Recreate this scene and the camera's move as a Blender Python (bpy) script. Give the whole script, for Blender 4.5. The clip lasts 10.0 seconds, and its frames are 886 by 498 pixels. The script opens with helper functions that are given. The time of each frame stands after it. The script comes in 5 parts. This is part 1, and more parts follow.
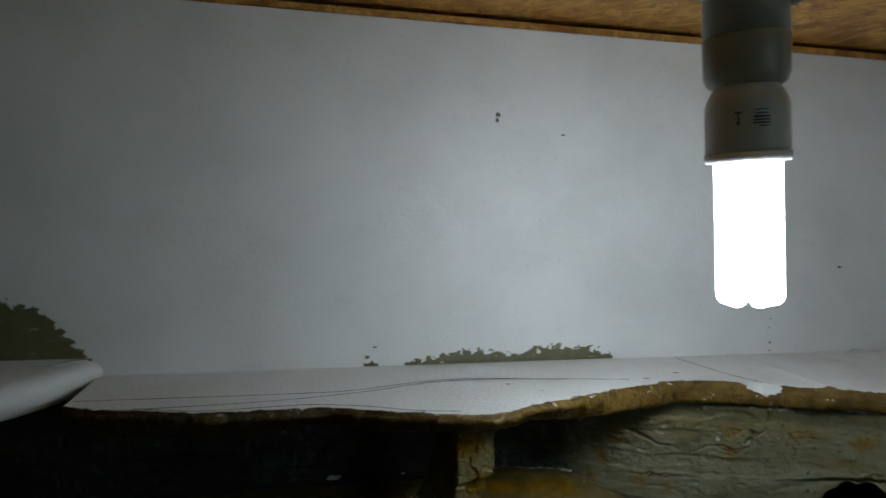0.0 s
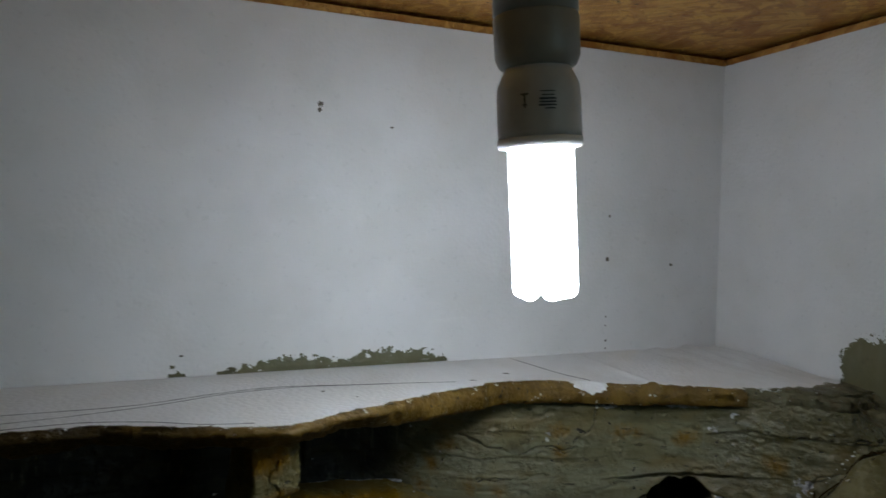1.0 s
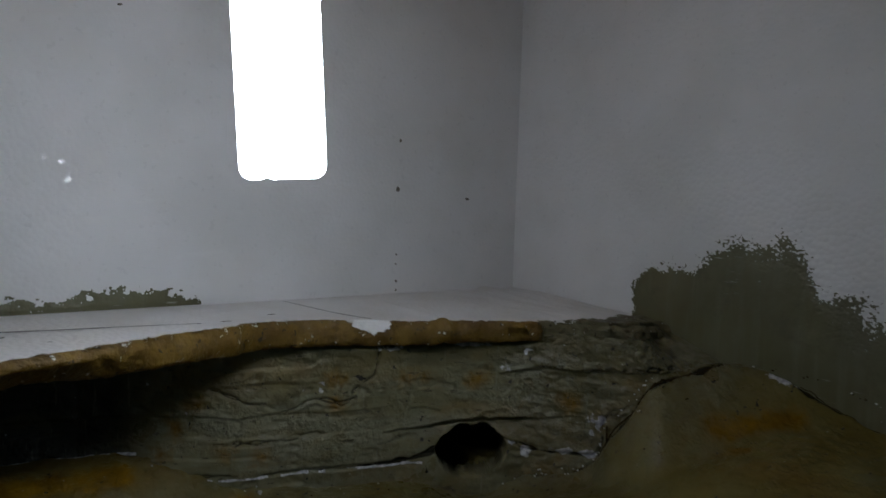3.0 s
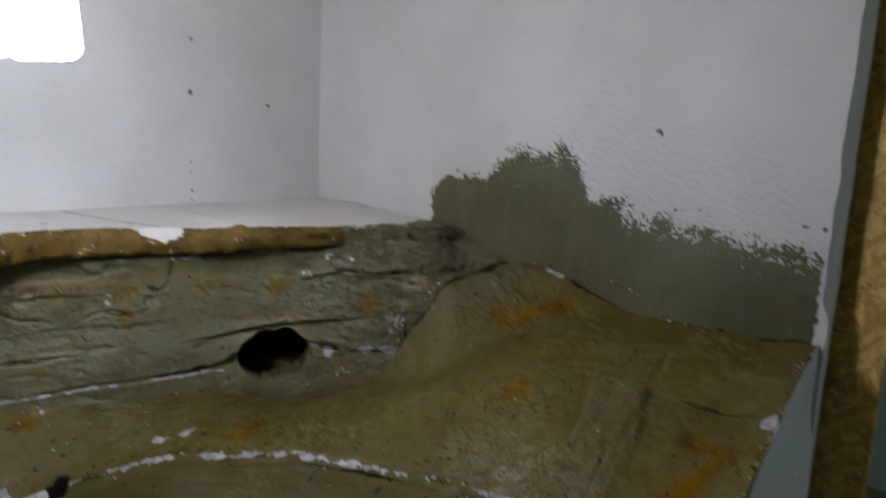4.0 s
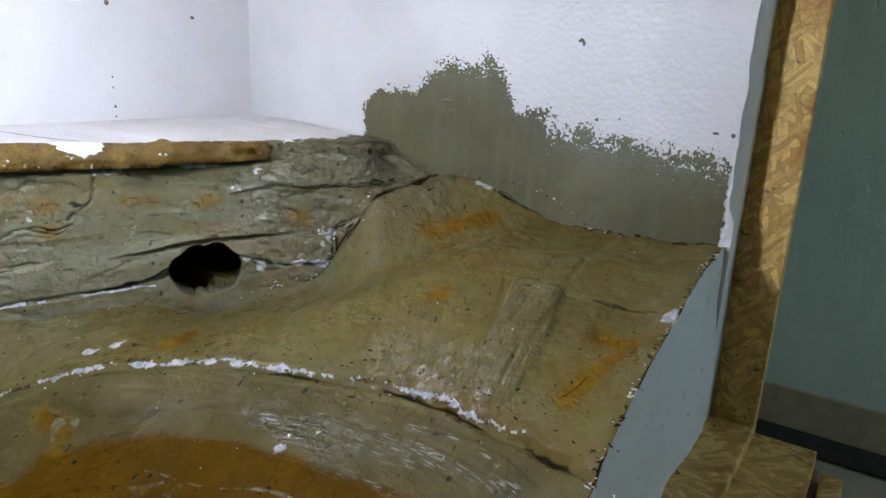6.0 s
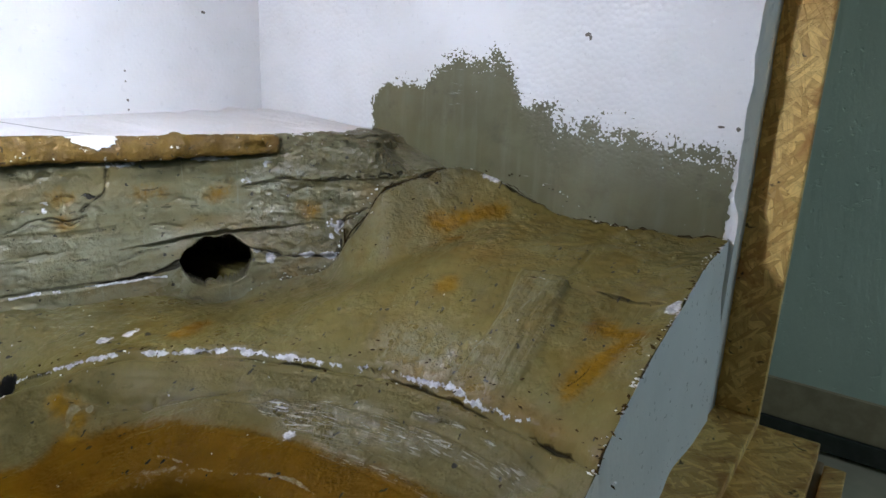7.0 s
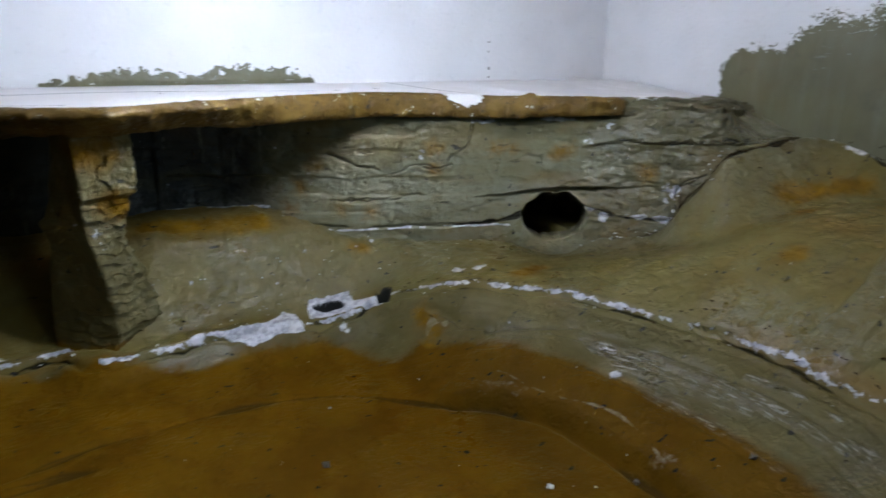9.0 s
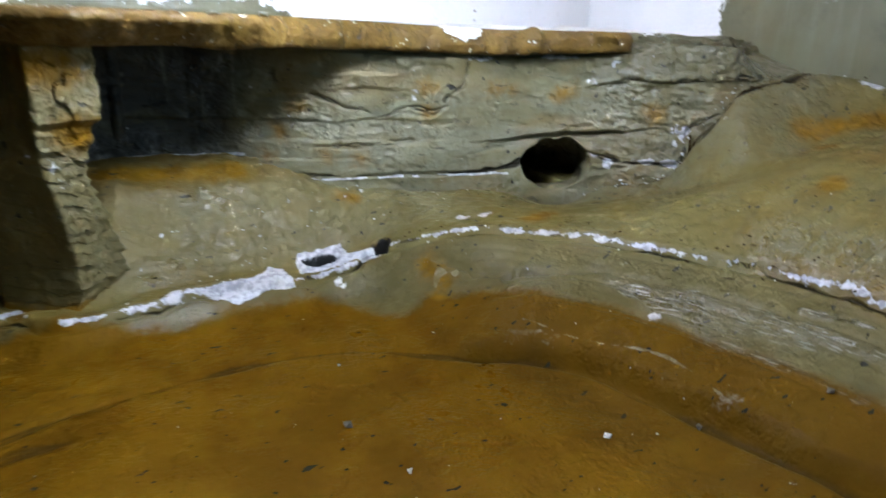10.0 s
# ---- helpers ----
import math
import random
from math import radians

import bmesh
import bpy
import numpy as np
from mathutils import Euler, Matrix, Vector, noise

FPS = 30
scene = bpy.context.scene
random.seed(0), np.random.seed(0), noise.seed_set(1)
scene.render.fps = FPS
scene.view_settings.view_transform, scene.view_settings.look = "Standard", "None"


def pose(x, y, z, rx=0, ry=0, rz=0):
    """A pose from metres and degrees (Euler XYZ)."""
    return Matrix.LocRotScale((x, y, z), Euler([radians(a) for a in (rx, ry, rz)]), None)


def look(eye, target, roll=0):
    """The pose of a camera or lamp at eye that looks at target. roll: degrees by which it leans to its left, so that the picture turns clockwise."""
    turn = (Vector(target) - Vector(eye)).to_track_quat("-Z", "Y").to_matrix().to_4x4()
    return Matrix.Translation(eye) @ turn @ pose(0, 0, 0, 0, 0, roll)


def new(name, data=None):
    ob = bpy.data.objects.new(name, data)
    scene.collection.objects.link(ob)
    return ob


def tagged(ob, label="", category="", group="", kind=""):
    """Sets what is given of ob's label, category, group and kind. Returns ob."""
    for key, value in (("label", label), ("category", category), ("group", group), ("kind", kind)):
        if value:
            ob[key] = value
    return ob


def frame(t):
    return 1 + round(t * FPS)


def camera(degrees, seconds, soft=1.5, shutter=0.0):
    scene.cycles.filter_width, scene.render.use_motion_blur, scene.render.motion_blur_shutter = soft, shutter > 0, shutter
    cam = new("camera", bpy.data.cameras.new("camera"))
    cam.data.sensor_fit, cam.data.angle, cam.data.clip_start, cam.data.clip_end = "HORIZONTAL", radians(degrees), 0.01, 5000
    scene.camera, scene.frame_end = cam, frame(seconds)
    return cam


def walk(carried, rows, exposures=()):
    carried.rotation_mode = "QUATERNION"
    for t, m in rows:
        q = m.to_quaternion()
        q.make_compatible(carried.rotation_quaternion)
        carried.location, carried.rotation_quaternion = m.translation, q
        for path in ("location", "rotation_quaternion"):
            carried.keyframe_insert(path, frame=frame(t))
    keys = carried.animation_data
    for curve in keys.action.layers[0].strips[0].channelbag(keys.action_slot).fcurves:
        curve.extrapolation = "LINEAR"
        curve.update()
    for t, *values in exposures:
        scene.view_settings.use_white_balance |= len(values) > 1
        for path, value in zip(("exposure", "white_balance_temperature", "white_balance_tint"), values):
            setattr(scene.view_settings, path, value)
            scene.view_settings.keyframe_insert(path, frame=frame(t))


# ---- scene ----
cam = camera(66.4, 10.0, soft=1.5, shutter=0.35)
PATH = [
    (0, (0.032, 0.118, 0.474), (0.492, 2.061, 0.367), 1.1),
    (0.5, (0.072, 0.123, 0.472), (0.676, 2.029, 0.396), 1.1),
    (1, (0.112, 0.135, 0.463), (0.864, 1.987, 0.387), 1.2),
    (1.5, (0.152, 0.137, 0.446), (1.011, 1.942, 0.381), 1.3),
    (1.8, (0.203, 0.156, 0.43), (1.115, 1.935, 0.379), 1.1),
    (2, (0.243, 0.169, 0.425), (1.203, 1.923, 0.369), 1.1),
    (2.2, (0.269, 0.183, 0.421), (1.281, 1.907, 0.36), 1.1),
    (3.3, (0.184, 0.207, 0.402), (1.498, 1.708, 0.26), 2.4),
    (3.5, (0.185, 0.2, 0.399), (1.583, 1.623, 0.254), 2.6),
    (3.8, (0.192, 0.189, 0.396), (1.704, 1.481, 0.187), 2.6),
    (4, (0.207, 0.186, 0.394), (1.775, 1.383, 0.067), 2.8),
    (4.2, (0.209, 0.180, 0.386), (1.827, 1.281, -0.029), 2.9),
    (4.5, (0.212, 0.165, 0.392), (1.861, 1.18, -0.11), 3.0),
    (5, (0.214, 0.159, 0.387), (1.87, 1.155, -0.129), 3.0),
    (6.5, (0.211, 0.152, 0.385), (1.795, 1.247, -0.155), 2.5),
    (7, (0.208, 0.15, 0.385), (1.795, 1.237, -0.164), 2.6),
    (7.5, (0.212, 0.157, 0.381), (1.756, 1.295, -0.186), 2.4),
    (8, (0.212, 0.147, 0.376), (1.659, 1.407, -0.187), 2.1),
    (8.5, (0.187, 0.151, 0.374), (1.464, 1.573, -0.213), 1.7),
    (9, (0.165, 0.144, 0.362), (1.107, 1.803, -0.237), 1.1),
    (9.5, (0.156, 0.149, 0.35), (0.974, 1.87, -0.257), 0.7),
    (10, (0.141, 0.206, 0.31), (1.238, 1.761, -0.307), 1.6),
]
EXPOSURES = [
    (0.0, -0.82, 6450, 3), (0.5, -0.77, 6450, 6), (1.0, -0.84, 6480, 8), (1.5, -0.90, 6500, 9), (1.8, -1.40, 6450, 10), (2.2, -2.0, 6450, 10), (3.3, -1.35, 6500, 12),
    (3.6, -1.15, 6600, 13), (3.9, -0.45, 6700, 14), (4.2, 0.32, 6550, 14), (4.5, 0.82, 6550, 14), (5.2, 0.91, 6400, 15), (6.3, 0.91, 6150, 16), (8.0, 0.90, 6150, 15), (8.5, 0.88, 6100, 15), (9.0, 0.50, 5950, 15), (9.5, 0.64, 5980, 15), (10.0, 1.38, 5900, 15),
]
walk(cam, [(t, look(eye, target, roll)) for t, eye, target, roll in PATH], EXPOSURES)

# ---- light: dim fill from an added, unseen window behind the camera, and the bulb itself (below, with its material) ----
BULB_STRENGTH = 70.0
world = bpy.data.worlds.new("world")
world.use_nodes = True
scene.world = world
sky = world.node_tree.nodes.new("ShaderNodeTexSky")
sky.sky_type, sky.sun_disc = "NISHITA", False
sky.sun_elevation, sky.sun_rotation = radians(25), radians(200)
world.node_tree.links.new(sky.outputs[0], world.node_tree.nodes["Background"].inputs[0])
world.node_tree.nodes["Background"].inputs[1].default_value = 0.05
added_fill_light = bpy.data.lights.new("added_fill_light", "AREA")
added_fill_light.shape, added_fill_light.size, added_fill_light.size_y = "RECTANGLE", 1.1, 1.0
added_fill_light.energy, added_fill_light.color = 6.0, (0.68, 0.92, 1.0)
new("added_fill_light", added_fill_light).matrix_world = look((1.65, -2.19, 0.75), (1.65, 1.0, 0.55))

# ---- plan, in metres ----
WALL_X, BACK_Y, LEFT_X = 0.758, 0.798, -1.10
FRONT_Y, PANEL_FRONT_Y = 0.252, 0.216
FOAM, OSB = 0.032, 0.012
FOAM_TOP, CEILING_Z, FLOOR_Z = 0.667, 0.682, 0.100
ROOM_Z = -0.73

# bowl rim, inner contour and paint edge in plan
RIM = [(-1.10, 0.66), (0.058, 0.675), (0.13, 0.678), (0.17, 0.650), (0.21, 0.654), (0.25, 0.658), (0.30, 0.652),
       (0.345, 0.645), (0.387, 0.638), (0.415, 0.615), (0.463, 0.570), (0.497, 0.540), (0.516, 0.499),
       (0.532, 0.458), (0.544, 0.42), (0.547, 0.37), (0.540, 0.31), (0.518, 0.245)]
INNER = [(-1.10, 0.50), (0.074, 0.531), (0.100, 0.545), (0.129, 0.556), (0.162, 0.565), (0.197, 0.569), (0.236, 0.574), (0.280, 0.570), (0.330, 0.545), (0.371, 0.512), (0.403, 0.489),
         (0.425, 0.455), (0.432, 0.415), (0.435, 0.376), (0.435, 0.30), (0.42, 0.20)]
OCHRE = [(-1.10, 0.65), (0.06, 0.671), (0.131, 0.666), (0.217, 0.645), (0.279, 0.645), (0.316, 0.642), (0.342, 0.631), (0.360, 0.602), (0.371, 0.583), (0.388, 0.581),
         (0.399, 0.581), (0.423, 0.545), (0.450, 0.511), (0.476, 0.451), (0.486, 0.411), (0.490, 0.375), (0.489, 0.340), (0.46, 0.20)]
FACE = [(-1.10, 0.787), (0.10, 0.787), (0.24, 0.787), (0.29, 0.783), (0.32, 0.772), (0.345, 0.755), (0.370, 0.735), (0.40, 0.717), (0.43, 0.709),
        (0.483, 0.692), (0.54, 0.672), (0.60, 0.632), (0.64, 0.588), (0.675, 0.545), (0.72, 0.520), (0.758, 0.505)]
LEDGE_X = [-0.134, -0.128, -0.110, -0.095, -0.08, -0.03, 0.06, 0.135, 0.20, 0.24, 0.29, 0.36, 0.40, 0.45, 0.50, 0.55, 0.60, 0.634, 0.66, 0.70, 0.758]
LEDGE_Y = [0.690, 0.678, 0.672, 0.670, 0.667, 0.65, 0.655, 0.626, 0.612, 0.636, 0.655, 0.680, 0.696, 0.692, 0.675, 0.652, 0.622, 0.600, 0.575, 0.560, 0.562]


# ---- geometry helpers ----
def hashed(ix, iy, iz):
    h = (ix.astype(np.int64) * 374761393 + iy.astype(np.int64) * 668265263 + iz.astype(np.int64) * 1274126177) & 0xFFFFFFFF
    h = ((h ^ (h >> 13)) * 1274126177) & 0xFFFFFFFF
    h = ((h ^ (h >> 16)) * 1103515245) & 0xFFFFFFFF
    return ((h ^ (h >> 15)) & 0xFFFFFF) / float(0xFFFFFF)


def grain(x, y, z=0.0, seed=0):
    """Smooth noise from -1 to 1 on a unit lattice."""
    x, y, z = np.broadcast_arrays(np.asarray(x, float) + seed * 17.3, np.asarray(y, float) + seed * 5.7, np.asarray(z, float))
    ix, iy, iz = np.floor(x), np.floor(y), np.floor(z)
    fx, fy, fz = (q * q * (3 - 2 * q) for q in (x - ix, y - iy, z - iz))
    total = 0.0
    for a in (0, 1):
        for b in (0, 1):
            for c in (0, 1):
                w = (fx if a else 1 - fx) * (fy if b else 1 - fy) * (fz if c else 1 - fz)
                total = total + w * hashed(ix + a, iy + b, iz + c)
    return total * 2 - 1


def fbm(x, y, z=0.0, octaves=4, seed=0):
    total, size = 0.0, 1.0
    for k in range(octaves):
        total = total + size * grain(np.asarray(x) * 2 ** k, np.asarray(y) * 2 ** k, np.asarray(z) * 2 ** k, seed + k)
        size *= 0.5
    return total / 1.9


def beads(u, v, size, seed):
    """Distance to the nearest and second nearest of jittered bead centres, in bead sizes."""
    u, v = u / size, v / size
    iu, iv = np.floor(u), np.floor(v)
    first, second = np.full(u.shape, 9.0), np.full(u.shape, 9.0)
    for a in (-1, 0, 1):
        for b in (-1, 0, 1):
            cu, cv = iu + a, iv + b
            r = np.hypot(u - cu - hashed(cu, cv, cv * 0 + seed), v - cv - hashed(cu, cv, cv * 0 + seed + 7))
            second = np.where(r < first, first, np.minimum(second, r))
            first = np.minimum(first, r)
    return first, second


def blocks(u, v, seed):
    """Uneven blocks of unit size: a level from -1 to 1 for each, and the distance to its joint."""
    iu, iv = np.floor(u), np.floor(v)
    first, second, level = np.full(u.shape, 9.0), np.full(u.shape, 9.0), np.zeros(u.shape)
    for a in (-1, 0, 1):
        for b in (-1, 0, 1):
            cu, cv = iu + a, iv + b
            r = np.hypot(u - cu - hashed(cu, cv, cv * 0 + seed), v - cv - hashed(cu, cv, cv * 0 + seed + 7))
            level = np.where(r < first, hashed(cu, cv, cv * 0 + seed + 13) * 2 - 1, level)
            second = np.where(r < first, first, np.minimum(second, r))
            first = np.minimum(first, r)
    return level, second - first


def smooth(a, b, x):
    t = np.clip((np.asarray(x, float) - a) / (b - a), 0, 1)
    return t * t * (3 - 2 * t)


def spline(points, step=0.004):
    """A smooth line through the points, sampled evenly."""
    p = np.array(points, float)
    q = np.vstack([2 * p[0] - p[1], p, 2 * p[-1] - p[-2]])
    out = []
    for k in range(1, len(q) - 2):
        n = max(2, int(np.linalg.norm(q[k + 1] - q[k]) / step))
        t = np.linspace(0, 1, n, endpoint=False)[:, None]
        out.append(0.5 * (2 * q[k] + (q[k + 1] - q[k - 1]) * t + (2 * q[k - 1] - 5 * q[k] + 4 * q[k + 1] - q[k + 2]) * t ** 2
                          + (3 * q[k] - q[k - 1] - 3 * q[k + 1] + q[k + 2]) * t ** 3))
    out.append(p[-1:])
    return np.vstack(out)


def line_distance(x, y, line):
    """Distance of points to a line of points, and how far along it (0 to 1) the nearest place is."""
    best, along = np.full(x.shape, 9.0), np.zeros(x.shape)
    a, b = line[:-1], line[1:]
    for k in range(len(a)):
        d = b[k] - a[k]
        t = np.clip(((x - a[k, 0]) * d[0] + (y - a[k, 1]) * d[1]) / max(1e-12, d @ d), 0, 1)
        r = np.hypot(x - a[k, 0] - t * d[0], y - a[k, 1] - t * d[1])
        near = r < best
        best, along = np.where(near, r, best), np.where(near, (k + t) / len(a), along)
    return best, along


def inside(x, y, polygon):
    hit = np.zeros(x.shape, bool)
    p = np.array(polygon, float)
    for k in range(len(p)):
        (x0, y0), (x1, y1) = p[k - 1], p[k]
        if y0 != y1:
            hit ^= ((y0 > y) != (y1 > y)) & (x < (x1 - x0) * (y - y0) / (y1 - y0) + x0)
    return hit


def depth_in(x, y, polygon):
    """How deep inside a closed outline a place lies, below zero outside."""
    p = np.array([*polygon, polygon[0]], float)
    return line_distance(x, y, p)[0] * np.where(inside(x, y, polygon), 1, -1)


def mesh_of(name, verts, faces, fields=None, soft=True):
    me = bpy.data.meshes.new(name)
    me.from_pydata([tuple(v) for v in np.asarray(verts).tolist()], [], faces)
    for key, values in (fields or {}).items():
        layer = me.attributes.new(key, "FLOAT", "POINT")
        layer.data.foreach_set("value", np.asarray(values, np.float32).ravel())
    me.polygons.foreach_set("use_smooth", [soft] * len(me.polygons))
    me.update()
    return me


def grid_faces(nu, nv, closed=False):
    out = []
    for i in range(nu if closed else nu - 1):
        for j in range(nv - 1):
            a, b = i * nv + j, ((i + 1) % nu) * nv + j
            out.append((a, b, b + 1, a + 1))
    return out


def part(name, data, material, parent=None, label=""):
    """One mesh object, from a bmesh or a mesh, under a thing or a part."""
    if isinstance(data, bmesh.types.BMesh):
        me = bpy.data.meshes.new(name)
        data.to_mesh(me)
        data.free()
    else:
        me = data
    if material and not me.materials:
        me.materials.append(material)
    ob = new(name, me)
    if parent:
        ob.parent = parent
    return tagged(ob, label)


def thing(name, label, category, group="", kind="", at=(0, 0, 0)):
    ob = new(name)
    ob.location = at
    ob.empty_display_size = 0.02
    return tagged(ob, label, category, group, kind)


def box_bm(x0, x1, y0, y1, z0, z1, bevel=0.0, segments=2):
    bm = bmesh.new()
    bmesh.ops.create_cube(bm, size=1)
    for v in bm.verts:
        v.co = Vector((x0 if v.co.x < 0 else x1, y0 if v.co.y < 0 else y1, z0 if v.co.z < 0 else z1))
    if bevel:
        bmesh.ops.bevel(bm, geom=list(bm.edges), offset=bevel, segments=segments, profile=0.6, affect="EDGES")
    return bm


def lathe(profile, sides=48, cap=True):
    """A turned body round z from (radius, height) pairs, bottom to top or top to bottom."""
    bm = bmesh.new()
    rings = []
    for r, z in profile:
        rings.append([bm.verts.new((r * math.cos(a), r * math.sin(a), z)) for a in (2 * math.pi * k / sides for k in range(sides))])
    for a, b in zip(rings, rings[1:]):
        for k in range(sides):
            bm.faces.new((a[k], a[(k + 1) % sides], b[(k + 1) % sides], b[k]))
    if cap:
        bm.faces.new(rings[0])
        bm.faces.new(rings[-1])
    bmesh.ops.recalc_face_normals(bm, faces=bm.faces)
    for f in bm.faces:
        f.smooth = len(f.verts) == 4
    return bm


def tube_mesh(name, points, radius, sides=12):
    pts = [Vector(p) for p in points]
    verts, nv = [], sides
    for k, p in enumerate(pts):
        d = (pts[min(k + 1, len(pts) - 1)] - pts[max(k - 1, 0)]).normalized()
        m = d.to_track_quat("Z", "Y").to_matrix()
        for s in range(sides):
            a = 2 * math.pi * s / sides
            verts.append(p + m @ Vector((radius * math.cos(a), radius * math.sin(a), 0)))
    faces = [(i * nv + s, i * nv + (s + 1) % nv, (i + 1) * nv + (s + 1) % nv, (i + 1) * nv + s) for i in range(len(pts) - 1) for s in range(sides)]
    faces += [tuple(range(sides - 1, -1, -1)), tuple(range((len(pts) - 1) * nv, len(pts) * nv))]
    return mesh_of(name, verts, faces)


def patch_mesh(name, u, v, field, place):
    """The part of a sheet where the field is above zero, cut along its outline. place: from arrays u, v, f to places."""
    nu, nv = len(u), len(v)
    verts_uv, index, faces = [], {}, []

    def vertex(key, uu, vv, ff):
        if key not in index:
            index[key] = len(verts_uv)
            verts_uv.append((uu, vv, ff))
        return index[key]

    for i in range(nu - 1):
        for j in range(nv - 1):
            ring = [(i, j), (i + 1, j), (i + 1, j + 1), (i, j + 1)]
            if max(field[q] for q in ring) <= 0:
                continue
            face = []
            for k in range(4):
                a, b = ring[k], ring[(k + 1) % 4]
                fa, fb = field[a], field[b]
                if fa > 0:
                    face.append(vertex(a, u[a[0]], v[a[1]], fa))
                if (fa > 0) != (fb > 0):
                    t = fa / (fa - fb)
                    face.append(vertex((min(a, b), max(a, b)), u[a[0]] + t * (u[b[0]] - u[a[0]]), v[a[1]] + t * (v[b[1]] - v[a[1]]), 0.0))
            if len(face) > 2:
                faces.append(tuple(face))
    w = np.array(verts_uv)
    return mesh_of(name, place(w[:, 0], w[:, 1], w[:, 2]), faces)


# ---- materials ----
class Nodes:
    """A short way to write a node material."""

    def __init__(self, name):
        self.mat = bpy.data.materials.new(name)
        self.mat.use_nodes = True
        self.tree = self.mat.node_tree
        self.bsdf = self.tree.nodes["Principled BSDF"]
        self.coord = self.tree.nodes.new("ShaderNodeTexCoord").outputs["Object"]

    def node(self, kind, inputs=None, **settings):
        n = self.tree.nodes.new("ShaderNode" + kind)
        for key, value in settings.items():
            setattr(n, key, value)
        for key, value in (inputs or {}).items():
            self.put(n.inputs[key], value)
        return n

    def put(self, socket, value):
        if isinstance(value, bpy.types.NodeSocket):
            self.tree.links.new(value, socket)
        elif isinstance(value, tuple) and len(value) == 3 and socket.type == "RGBA":
            socket.default_value = (*value, 1)
        else:
            socket.default_value = value

    def mapped(self, scale=(1, 1, 1), rotation=(0, 0, 0), at=None):
        return self.node("Mapping", {"Vector": at or self.coord, "Scale": scale, "Rotation": rotation}).outputs[0]

    def noise(self, scale, detail=4.0, rough=0.55, at=None, distortion=0.0):
        return self.node("TexNoise", {"Vector": at or self.coord, "Scale": scale, "Detail": detail, "Roughness": rough, "Distortion": distortion}).outputs[0]

    def cells(self, scale, at=None, feature="F1", out="Distance"):
        return self.node("TexVoronoi", {"Vector": at or self.coord, "Scale": scale}, feature=feature).outputs[out]

    def ramp(self, x, low, high, to_low=0.0, to_high=1.0):
        return self.node("MapRange", {"Value": x, "From Min": low, "From Max": high, "To Min": to_low, "To Max": to_high}, interpolation_type="SMOOTHSTEP").outputs[0]

    def math(self, op, a, b=0.0, c=0.0):
        n = self.tree.nodes.new("ShaderNodeMath")
        n.operation = op
        for socket, value in zip(n.inputs, (a, b, c)):
            self.put(socket, value)
        return n.outputs[0]

    def mix(self, f, a, b, blend="MIX"):
        n = self.tree.nodes.new("ShaderNodeMix")
        n.data_type, n.blend_type = "RGBA", blend
        self.put(n.inputs[0], f), self.put(n.inputs[6], a), self.put(n.inputs[7], b)
        return n.outputs[2]

    def field(self, name):
        return self.node("Attribute", attribute_name=name).outputs["Fac"]

    def bump(self, height, strength=0.5, distance=0.002, normal=None):
        n = self.node("Bump", {"Height": height, "Strength": strength, "Distance": distance})
        if normal:
            self.put(n.inputs["Normal"], normal)
        return n.outputs[0]

    def done(self, color, rough=0.6, normal=None, metal=0.0, specular=0.5):
        self.put(self.bsdf.inputs["Base Color"], color)
        self.put(self.bsdf.inputs["Roughness"], rough)
        self.put(self.bsdf.inputs["Metallic"], metal)
        self.put(self.bsdf.inputs["Specular IOR Level"], specular)
        if normal:
            self.put(self.bsdf.inputs["Normal"], normal)
        return self.mat


def foam_material(name, grit):
    n = Nodes(name)
    bead = n.cells(230, out="Distance")
    tone = n.noise(9, 3)
    color = n.mix(n.ramp(tone, 0.35, 0.7), (0.715, 0.715, 0.72), (0.64, 0.64, 0.635))
    color = n.mix(n.ramp(n.noise(60, 5), 0.62, 0.75, 0.0, 0.08), color, (0.58, 0.56, 0.50))
    color = n.mix(n.ramp(n.noise(1.0, 4, 0.65, at=n.mapped((24, 24, 85))), 0.58, 0.72, 0.0, 0.12), color, (0.86, 0.86, 0.86))
    height = n.math("ADD", n.math("MULTIPLY", bead, -0.9), n.math("MULTIPLY", n.noise(45, 4), 0.7))
    rough = n.ramp(n.noise(170, 2), 0.58, 0.70, 0.65, 0.2)
    return n.done(color, rough, n.bump(height, grit, 0.002), specular=0.5)


